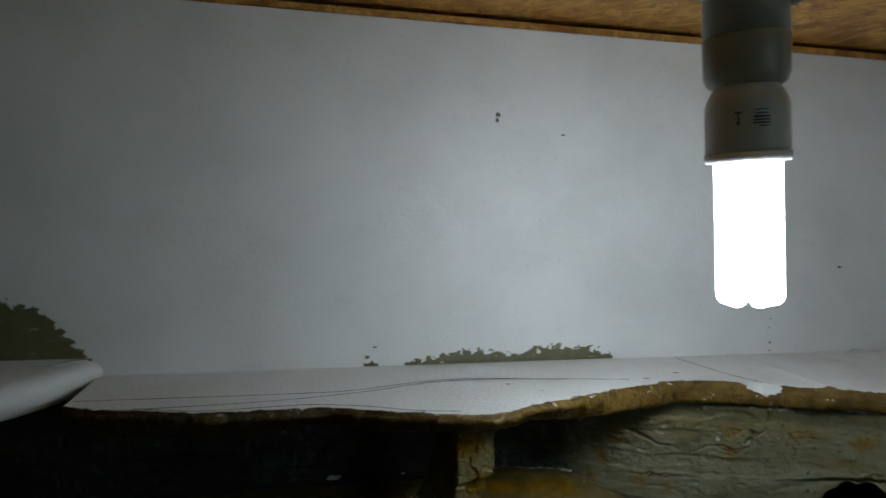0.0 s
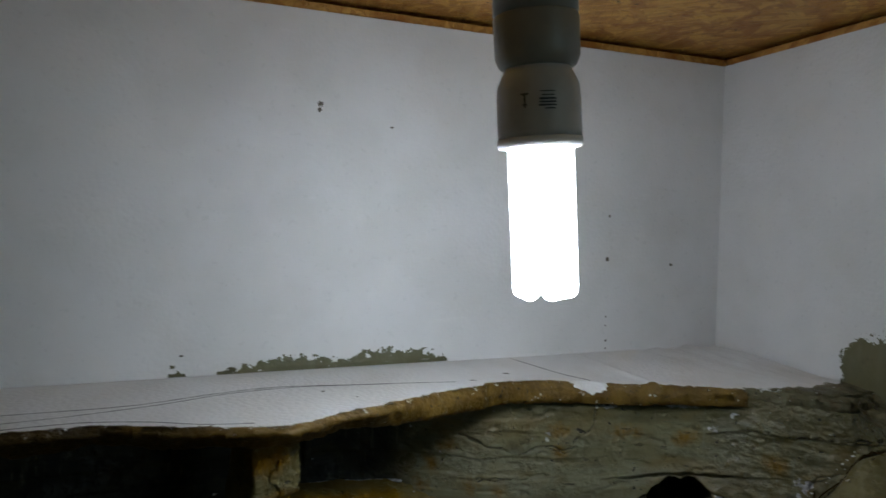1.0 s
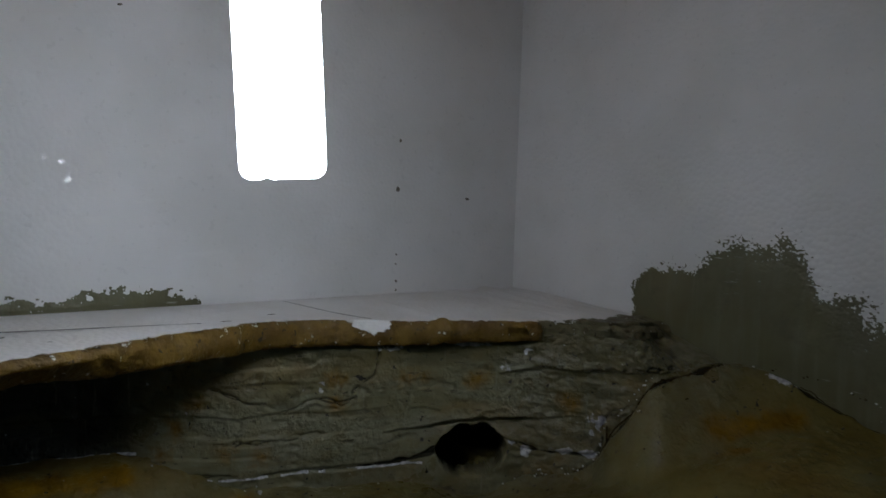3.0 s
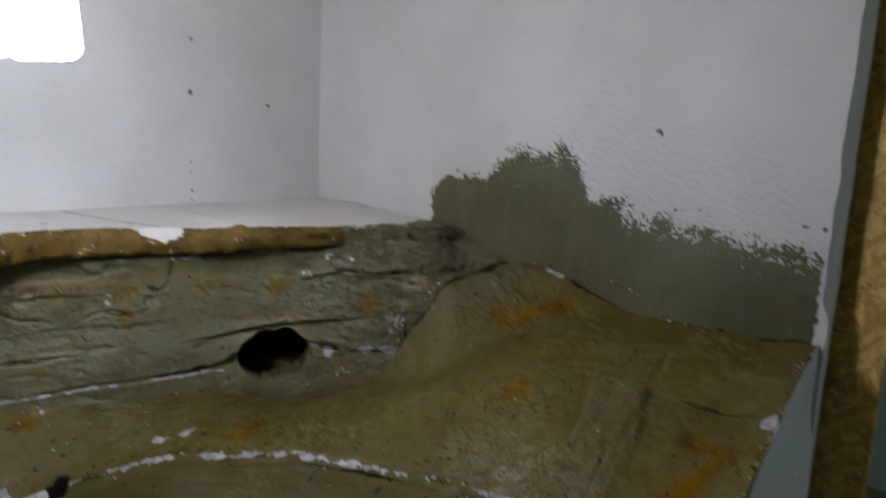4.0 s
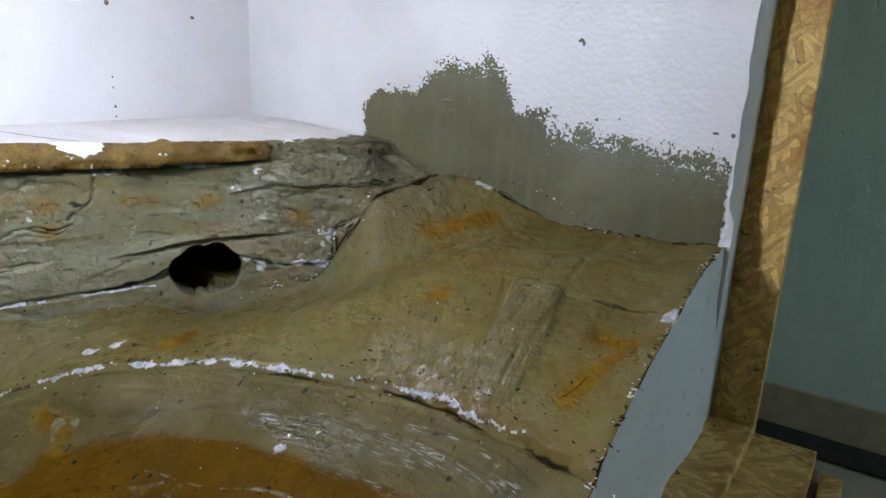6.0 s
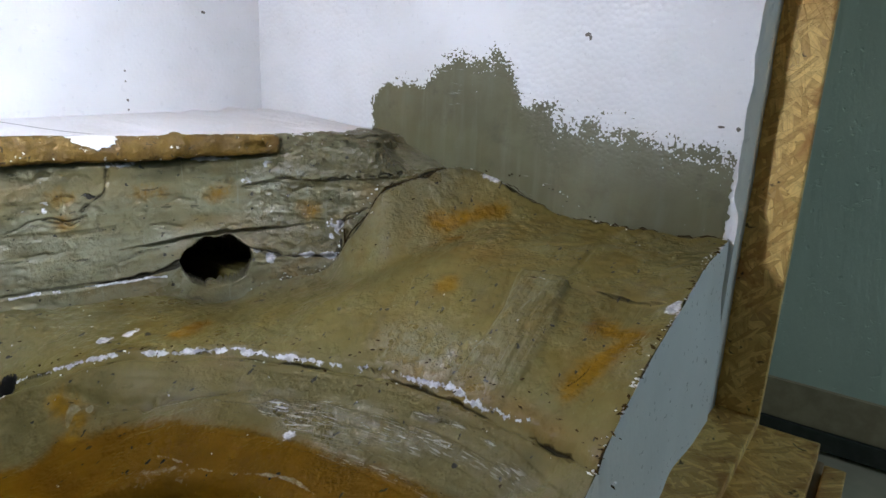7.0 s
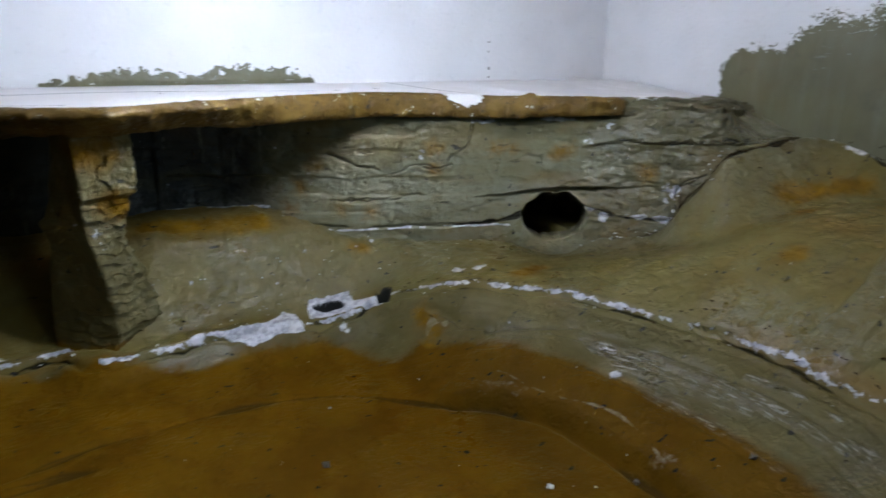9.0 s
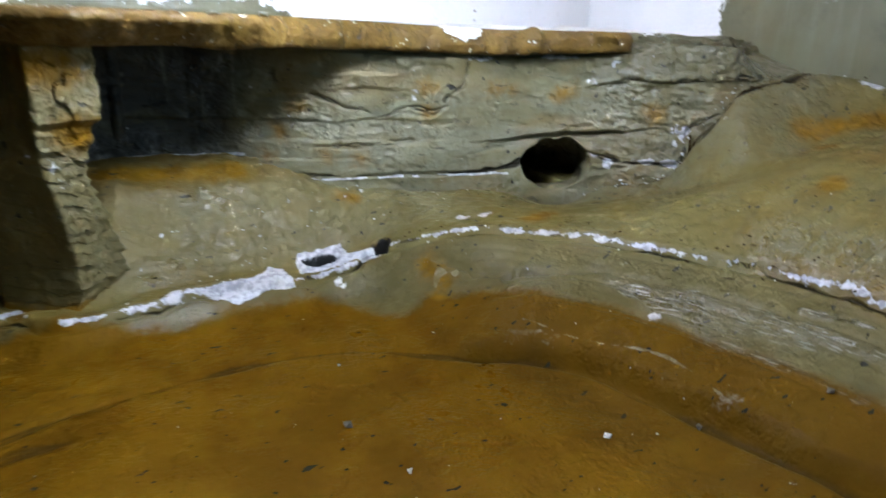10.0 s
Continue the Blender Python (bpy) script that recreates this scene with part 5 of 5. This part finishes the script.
def build_ledge_specks():
    for x, y, rx, ry in ((0.236, 0.706, 0.0022, 0.0022), (0.423, 0.728, 0.0030, 0.0026), (0.378, 0.709, 0.0045, 0.0016), (0.259, 0.680, 0.0014, 0.0014)):
        u, v = np.linspace(x - 2 * rx, x + 2 * rx, 13), np.linspace(y - 2 * ry, y + 2 * ry, 13)
        U, V = np.meshgrid(u, v, indexing="ij")
        field = 1 - np.hypot((U - x) / rx, (V - y) / ry) + 0.45 * grain(U * 900, V * 900, 0, 3)
        f = float(np.interp(x, LEDGE_X, LEDGE_Y))
        z = 0.316 + (float(ledge_top(x)) - 0.316) * (BACK_Y - y) / (BACK_Y - f) + 0.0007
        base = np.array((0.16, 0.73, 0.30))
        me = patch_mesh("speck", u, v, field, lambda p, q, w: np.stack([p, q, np.full(p.shape, z)], -1) - base)
        part("speck", me, speck_mat, bpy.data.objects["foam_ledge"], "dark speck of grout")


build_ledge_specks()


# ---- rock pillar under the ledge ----
def build_pillar():
    """A four-sided pillar whose corners wander with the height; the two faces towards the lamp are split into steps."""
    z = np.arange(0.128, 0.2985, 0.0011)
    level = [0.128, 0.138, 0.147, 0.165, 0.190, 0.212, 0.219, 0.234, 0.238, 0.250, 0.254, 0.262, 0.285, 0.300]
    corners = {"left": ([0.140, 0.141, 0.141, 0.142, 0.144, 0.147, 0.147, 0.143, 0.148, 0.152, 0.153, 0.154, 0.157, 0.157], [0.690, 0.690, 0.689, 0.688, 0.682, 0.676, 0.676, 0.674, 0.674, 0.672, 0.672, 0.670, 0.670, 0.670]),
               "front": ([0.178, 0.182, 0.185, 0.184, 0.180, 0.176, 0.174, 0.171, 0.171, 0.170, 0.171, 0.171, 0.170, 0.170], [0.657, 0.657, 0.656, 0.656, 0.651, 0.647, 0.646, 0.644, 0.643, 0.641, 0.637, 0.636, 0.637, 0.637]),
               "right": ([0.204, 0.211, 0.217, 0.215, 0.208, 0.199, 0.196, 0.197, 0.199, 0.201, 0.207, 0.208, 0.208, 0.205], [0.680, 0.684, 0.686, 0.684, 0.676, 0.668, 0.666, 0.662, 0.661, 0.658, 0.655, 0.655, 0.656, 0.656]),
               "back": ([0.185, 0.188, 0.190, 0.190, 0.188, 0.185, 0.184, 0.184, 0.184, 0.186, 0.188, 0.188, 0.190, 0.190], [0.722, 0.722, 0.722, 0.720, 0.715, 0.708, 0.706, 0.702, 0.702, 0.700, 0.698, 0.697, 0.696, 0.696])}
    per_side, order = 54, ("left", "front", "right", "back")
    sides = per_side * 4
    rings = []
    for h in z:
        ring = []
        for a, b in zip(order, order[1:] + order[:1]):
            p, q = (np.array([np.interp(h, level, c) for c in corners[k]]) for k in (a, b))
            ring += [p + (q - p) * t for t in np.linspace(0, 1, per_side, endpoint=False)]
        rings.append(ring)
    P = np.transpose(np.array(rings), (1, 0, 2))
    P = sum(np.roll(P, k, 0) for k in range(-3, 4)) / 7
    mid = P.mean(0, keepdims=True)
    out = P - mid
    out /= np.linalg.norm(out, axis=-1, keepdims=True)
    ca, sa = out[..., 0], out[..., 1]
    K, Z = np.meshgrid(np.arange(sides) / per_side, z, indexing="ij")
    lit = smooth(0.85, 1.15, K) * smooth(2.4, 2.1, K)
    hewn = 0.22 + 0.78 * lit
    bed = Z / 0.0082 + 0.35 * grain(K * 5, Z * 60, 0, 5) + 0.5 * grain(K * 1.5, Z * 20, 0, 6)
    tread = bed - np.floor(bed)
    chosen = hashed(np.floor(bed), np.floor(bed) * 0 + 3, np.floor(bed) * 0)
    steps = (0.0034 * (chosen - 0.5) + 0.0022 * (0.5 - tread)) * smooth(0.275, 0.225, Z)
    chunk, joint = blocks(K * 3.2 + 0.3 * grain(K * 9, Z * 120, 0, 2), Z / 0.0145 + 0.4 * grain(K * 4, Z * 40, 0, 5), 3)
    small, _ = blocks(K * 8 + 0.3 * grain(K * 20, Z * 160, 0, 2), Z / 0.0048, 9)
    push = hewn * (steps + 0.0015 * chunk * smooth(0.20, 0.26, Z) + 0.0004 * small - 0.0003 * (1 - smooth(0, 0.10, joint)) * smooth(0.20, 0.25, Z) + 0.0008 * fbm(K * 14, Z * 260, 0, 3, 9)) + 0.0016 * fbm(K * 2.2, Z * 30, 0, 3, 8)
    P = P + out * push[..., None]
    P = np.concatenate([P, Z[..., None]], -1).reshape(-1, 3)
    ochre = np.maximum(0.012 - np.hypot((K - 1.25) * 0.018, Z - 0.285), 0.011 - np.hypot((K - 1.75) * 0.022, Z - 0.246))
    ochre = np.maximum(ochre, 0.006 - np.abs(Z - 0.133))
    white = np.maximum(0.0012 - np.abs(Z - 0.2945), 0.0018 - np.abs(Z - 0.2565 - 0.001 * grain(K * 6, 0.3)) - 0.02 * np.abs(K - 0.95)) - 0.0011 - 0.005 * np.maximum(0, grain(K * 4, Z * 90, 0, 2))
    white = np.maximum(white, np.maximum(0.0016 - np.abs(Z - 0.2355 - 0.0015 * grain(K * 8, 0.3)) - 0.008 * np.abs(K - 0.8), 0.0007 + 0.003 * grain(K * 30, Z * 300, 0, 4) - np.abs(Z - 0.228) * 0.15 - 0.01 * np.abs(K - 1.25)) - 0.0009)
    base = np.array((0.172, 0.672, 0.128))
    faces = grid_faces(sides, len(z), closed=True)
    none = np.full(K.shape, -1.0)
    fields = {"ochre": ochre, "crack": none, "white": white, "pale": none, "line": none, "dab": np.full(K.shape, 0.25), "strata": np.full(K.shape, 0.40), "wash_and_shade": np.full(K.shape, 0.7), "tint": 0.3 * smooth(-0.2, 0.5, grain(K * 5, Z * 60, 0, 12)), "gloss": 0.2 * lit}
    pillar = tagged(part("rock_pillar", mesh_of("rock_pillar", P - base, faces, fields, soft=False), rock), "crumbly layered foam rock pillar holding up the ledge", "artificial rock")
    pillar.location = base


build_pillar()


# ---- paint on the foam walls ----
def build_wall_paint():
    y, z = np.arange(FRONT_Y + 0.001, 0.65, 0.00075), np.arange(0.225, 0.41, 0.00075)
    Y, Z = np.meshgrid(y, z, indexing="ij")
    top = np.interp(Y, [0.25, 0.31, 0.38, 0.448, 0.455, 0.468, 0.50, 0.529, 0.545, 0.56, 0.597, 0.612, 0.623], [0.311, 0.320, 0.331, 0.343, 0.364, 0.382, 0.379, 0.381, 0.366, 0.354, 0.355, 0.350, 0.338])
    top = top + 0.004 * fbm(Y * 45, 0.5, 0, 3, 3)
    first, second = beads(Y + 0.0010 * grain(Y * 380, Z * 380, 0, 1), Z + 0.0010 * grain(Y * 380, Z * 380, 0, 2), 0.0023, 3)
    crevice = 0.42 - (second - first)
    patchy = fbm(Y * 80, Z * 120, 0, 3, 2)
    loose = 0.004 + 0.010 * smooth(0.50, 0.40, Y) + 0.008 * smooth(0.352, 0.378, Z)
    inner = np.minimum(top - Z, 0.6235 - Y + 0.003 * fbm(Y * 60, Z * 60, 0, 2, 8))
    field = inner / loose + 1.5 * np.clip(crevice, -0.6, 0.45) + 1.2 * patchy + 0.8 * grain(Y * 560, Z * 640, 0, 6)
    field = np.minimum(field, (Z - 0.2255) * 300)
    # it stops raggedly short of the worn front corner
    field = np.minimum(field, (Y - FRONT_Y - 0.0080 - 0.0018 * grain(Z * 150, 0.2, 0, 9) - 0.0016 * grain(Y * 300, Z * 400, 0, 10)) * 500)

    def place(u, v, f):
        lift = 0.0006 + 0.0003 * smooth(0, 2.0, f) + 0.0002 * fbm(u * 60, v * 60, 0, 2, 4) * smooth(0, 1.5, f)
        return np.stack([WALL_X - lift, u, v], -1)

    tagged(part("grout_patch", patch_mesh("grout_patch", y, z, field, place), grout), "olive grey grout brushed onto white foam with a speckled edge", "paint patch", "grout on the foam walls", "structure")
    for x0, x1, step in ((0.105, 0.400, 0.0008), (-0.34, -0.13, 0.0012)):
        x, z = np.arange(x0, x1, step), np.arange(0.312, 0.41, step)
        X, Z = np.meshgrid(x, z, indexing="ij")
        top = np.interp(X, [-0.34, -0.25, -0.216, -0.18, -0.15, -0.140, -0.135, 0.110, 0.113, 0.120, 0.128, 0.132, 0.150, 0.155, 0.19, 0.214, 0.25, 0.28, 0.317, 0.35, 0.375, 0.388, 0.39],
                        [0.40, 0.396, 0.388, 0.375, 0.340, 0.328, 0.29, 0.29, 0.320, 0.324, 0.320, 0.29, 0.29, 0.319, 0.322, 0.330, 0.327, 0.325, 0.333, 0.329, 0.325, 0.319, 0.29])
        first, second = beads(X, Z, 0.0024, 5)
        field = (top - Z) / 0.0045 + 1.3 * np.clip(0.4 - (second - first), -0.6, 0.4) + 1.8 * fbm(X * 150, Z * 220, 0, 3, 6) + 0.9 * grain(X * 420, Z * 380, 0, 7)
        field = np.minimum(field, (Z - np.interp(X, [-0.14, 0.1], [0.322, 0.3165])) * 400)
        me = patch_mesh("grout_patch", x, z, field, lambda u, v, f: np.stack([u, BACK_Y - 0.0006 - 0.0006 * smooth(0, 2, f), v], -1))
        tagged(part("grout_patch", me, grout), "olive grey grout strip dabbed along the ledge on white foam", "paint patch", "grout on the foam walls", "structure")


build_wall_paint()


def build_specks():
    spots = [("b", 0.589, 0.425, 0.0022, 0.0026), ("b", 0.591, 0.475, 0.0016, 0.002), ("b", 0.682, 0.418, 0.0024, 0.002), ("b", 0.589, 0.357, 0.001, 0.0011),
             ("b", 0.589, 0.347, 0.001, 0.001), ("b", 0.590, 0.329, 0.0012, 0.0013), ("b", 0.590, 0.3195, 0.0012, 0.0012), ("b", 0.249, 0.577, 0.003, 0.0022), ("b", 0.248, 0.571, 0.0018, 0.003),
             ("b", 0.322, 0.559, 0.002, 0.0009), ("b", 0.124, 0.336, 0.002, 0.001), ("r", 0.391, 0.407, 0.0028, 0.0016), ("r", 0.388, 0.404, 0.0014, 0.0022), ("r", 0.275, 0.342, 0.003, 0.001),
             ("r", 0.262, 0.341, 0.0016, 0.0018)]
    for side, a, b, ra, rb in spots:
        u, v = np.linspace(a - 2.2 * ra, a + 2.2 * ra, 13), np.linspace(b - 2.2 * rb, b + 2.2 * rb, 13)
        U, V = np.meshgrid(u, v, indexing="ij")
        field = 1 - np.hypot((U - a) / ra, (V - b) / rb) + 0.45 * grain(U * 900, V * 900, 0, 3)
        if side == "b":
            me = patch_mesh("speck", u, v, field, lambda p, q, f: np.stack([p, np.full(p.shape, BACK_Y - 0.0007), q], -1))
            part("speck", me, speck_mat, wall_back)
        else:
            me = patch_mesh("speck", u, v, field, lambda p, q, f: np.stack([np.full(p.shape, WALL_X - 0.0007), p, q], -1))
            part("speck", me, speck_mat, wall_right)


build_specks()


# ---- second foam ledge, unpainted, beyond the end of the first ----
def build_side_ledge():
    outline = spline([(LEFT_X + 0.002, 0.695), (-0.35, 0.70), (-0.25, 0.688), (-0.21, 0.690), (-0.178, 0.702), (-0.155, 0.735), (-0.138, 0.775), (-0.130, 0.796)], 0.006)
    n = len(outline)
    t = np.gradient(outline, axis=0)
    t /= np.linalg.norm(t, axis=1)[:, None]
    nrm = np.stack([t[:, 1], -t[:, 0]], -1)
    verts = []
    profile = [(-0.030, 0.332), (-0.016, 0.3315), (-0.007, 0.329), (-0.002, 0.325), (0.0, 0.320), (-0.001, 0.313), (-0.005, 0.306), (-0.012, 0.302), (-0.030, 0.300)]
    for k in range(n):
        rows = [(outline[k, 0], BACK_Y - 0.001, 0.333)]
        for inset, z in profile:
            wob = 0.0015 * float(grain(k * 0.35, z * 200, 0, 5))
            rows.append((outline[k, 0] + nrm[k, 0] * (inset + wob), min(outline[k, 1] + nrm[k, 1] * (inset + wob), BACK_Y - 0.001), z + wob * 0.5))
        rows.append((outline[k, 0], BACK_Y - 0.001, 0.300))
        verts += rows
    base = np.array((-0.3, 0.75, 0.30))
    ob = tagged(part("side_ledge", mesh_of("side_ledge", np.array(verts) - base, grid_faces(n, len(profile) + 2)), foam), "unpainted white foam ledge with a rounded end", "ledge")
    ob.location = base


build_side_ledge()


# ---- lamp ----
def build_lamp():
    cx, cy = 0.3235, 0.501
    bulb = thing("energy_saving_bulb", "lit compact fluorescent bulb with grey housing, hanging from a grey socket", "light bulb", at=(cx, cy, 0.514))
    bulb.rotation_euler = (0.0, radians(-4.0), 0.0)
    for k in range(3):
        a = radians(-72 + 120 * k)
        ox, oy = 0.0122 * math.cos(a), 0.0122 * math.sin(a)
        tx, ty = -math.sin(a) * 0.0076, math.cos(a) * 0.0076
        r, foot = 0.0061, -0.0905
        bend = [(r * math.cos(q), foot - r * math.sin(q)) for q in (math.pi / 2 * w / 7 for w in range(8))]
        legs = bmesh.new()
        for side in (-1, 1):
            leg = lathe([(r, 0.0), *bend[:-1], (0.0003, foot - r)], 20)
            bmesh.ops.translate(leg, verts=leg.verts, vec=(ox + side * tx, oy + side * ty, 0.0))
            me = bpy.data.meshes.new("leg")
            leg.to_mesh(me), leg.free()
            legs.from_mesh(me)
        me = tube_mesh("bridge", [(ox - tx, oy - ty, foot), (ox + tx, oy + ty, foot)], r * 0.97, 16)
        legs.from_mesh(me)
        part("tube", legs, glow, bulb, "glowing white glass tube")
    part("rim", lathe([(0.001, -0.0035), (0.0255, -0.0035), (0.0263, -0.001), (0.0261, 0.002), (0.001, 0.002)], 56), white_plastic, bulb, "white plastic rim")
    part("housing", lathe([(0.0256, 0.0022), (0.0258, 0.006), (0.0255, 0.030), (0.0248, 0.0345), (0.0222, 0.040), (0.0205, 0.043), (0.0205, 0.049)], 56), housing_plastic, bulb, "grey plastic bulb housing")
    # unreadable print on the housing: a mark and lines
    for a0, a1, z0, z1 in ((-1.98, -1.80, 0.0255, 0.0265), (-1.91, -1.87, 0.0180, 0.0255), (-1.95, -1.83, 0.0195, 0.0202),
                           (-1.70, -1.36, 0.0268, 0.0274), (-1.66, -1.38, 0.0245, 0.0252), (-1.72, -1.34, 0.0222, 0.0234), (-1.72, -1.34, 0.0204, 0.0214), (-1.74, -1.34, 0.0186, 0.0196), (-1.60, -1.36, 0.0168, 0.0176)):
        verts = []
        for k in range(7):
            a = a0 + (a1 - a0) * k / 6 - (0.52 if a0 < -1.75 else 0.36)
            verts += [(0.02605 * math.cos(a), 0.02605 * math.sin(a), z0), (0.02605 * math.cos(a), 0.02605 * math.sin(a), z1)]
        part("print_bar", mesh_of("print_bar", verts, grid_faces(7, 2)), print_ink, bulb)
    socket = thing("lamp_socket", "grey plastic lamp socket with a black cable", "lamp holder", at=(cx, cy, 0.514))
    socket.rotation_euler = bulb.rotation_euler
    part("collar", lathe([(0.0208, 0.044), (0.0238, 0.046), (0.0260, 0.051), (0.0262, 0.074), (0.0257, 0.0752)], 56), grey_plastic, socket)
    part("body", lathe([(0.0247, 0.0752), (0.0247, 0.0768), (0.0260, 0.0775), (0.0257, 0.102), (0.0235, 0.112), (0.018, 0.120), (0.014, 0.126), (0.014, 0.1675)], 56), grey_plastic, socket)
    gland = lathe([(0.001, -0.012), (0.011, -0.012), (0.0145, -0.008), (0.0148, 0.004), (0.010, 0.010), (0.001, 0.010)], 40)
    bmesh.ops.transform(gland, matrix=pose(0.034, -0.004, 0.112, 75, 20, 0), verts=gland.verts)
    part("gland", gland, black_plastic, socket, "black round cable gland")
    part("ear", box_bm(-0.034, -0.020, -0.006, 0.004, 0.098, 0.106, 0.0015), grey_plastic, socket)
    line = spline([(0.036, -0.006, 0.116), (0.042, -0.014, 0.134), (0.046, -0.035, 0.152), (0.047, -0.08, 0.162), (0.047, -0.16, 0.1635), (0.047, -0.27, 0.1635)], 0.01)
    part("cable", tube_mesh("cable", line, 0.0030, 10), black_plastic, socket, "black rubber cable")


build_lamp()

# ---- boards the case stands on, and the table ----
slab("base_board", (LEFT_X - FOAM - OSB, px + OSB + 0.003, 0.168, 0.90, FLOOR_Z - OSB - 0.018, FLOOR_Z - OSB), osb, "strand board sheet under the case", "board", "")
slab("fascia_board", (LEFT_X - 0.05, px, 0.146, 0.162, -0.02, 0.078), osb_upright, "narrow strand board strip set on edge before the table", "board", "")
table = thing("table", "plain brown wooden table carrying the case", "table", at=(0.17, 0.55, ROOM_Z))
part("tabletop", box_bm(-1.32, 0.64, -0.388, 0.38, 0.77, 0.80, 0.003), brown_wood, table)
for sx in (-1.25, 0.58):
    for sy in (-0.33, 0.32):
        part("leg", box_bm(sx - 0.025, sx + 0.025, sy - 0.025, sy + 0.025, 0.0, 0.77, 0.003), brown_wood, table)

# ---- the room ----
RX0, RX1, RY0, RY1, RZ1 = -1.9, 2.4, -2.2, 1.7, 1.75
slab("room_floor", (RX0, RX1, RY0, RY1, ROOM_Z - 0.1, ROOM_Z), room_floor_mat, "worn beige floor of the room", "floor")
slab("room_ceiling", (RX0, RX1, RY0, RY1, RZ1, RZ1 + 0.1), room_white, "off-white room ceiling", "ceiling")
slab("wall_east", (RX1, RX1 + 0.12, RY0, RY1, ROOM_Z, RZ1), green_plaster, "rough grey-green painted plaster wall", "wall", bevel=0)
slab("wall_west", (RX0 - 0.12, RX0, RY0, RY1, ROOM_Z, RZ1), green_plaster, "rough grey-green painted plaster wall", "wall", bevel=0)
slab("wall_north", (RX0, RX1, RY1, RY1 + 0.12, ROOM_Z, RZ1), green_plaster, "rough grey-green painted plaster wall", "wall", bevel=0)
slab("baseboard", (RX1 - 0.018, RX1, RY0, RY1, -0.655, -0.530), baseboard_wood, "brown wooden baseboard along the green wall", "baseboard")
slab("trim", (RX1 - 0.030, RX1, RY0, RY1, -0.715, -0.657), dark_strip, "dark strip under the brown baseboard", "trim")
# wall behind the camera with the unseen window, added for fill light
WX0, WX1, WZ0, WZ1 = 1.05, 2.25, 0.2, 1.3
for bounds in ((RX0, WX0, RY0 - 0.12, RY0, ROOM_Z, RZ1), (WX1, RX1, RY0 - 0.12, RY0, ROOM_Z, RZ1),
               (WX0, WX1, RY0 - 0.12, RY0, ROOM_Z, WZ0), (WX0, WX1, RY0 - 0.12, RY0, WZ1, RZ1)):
    slab("wall_south", bounds, green_plaster, "rough grey-green painted plaster wall round the added window", "wall", bevel=0)
added_window = thing("added_window", "plain white-framed window in the green wall, unseen and added for fill light", "window", kind="structure", at=(1.65, RY0 - 0.06, WZ0))
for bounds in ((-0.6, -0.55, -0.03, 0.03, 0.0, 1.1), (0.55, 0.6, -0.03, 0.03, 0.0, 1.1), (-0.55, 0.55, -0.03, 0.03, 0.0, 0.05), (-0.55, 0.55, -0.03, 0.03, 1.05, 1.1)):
    part("window_frame", box_bm(*bounds, bevel=0.004), white_plastic, added_window)
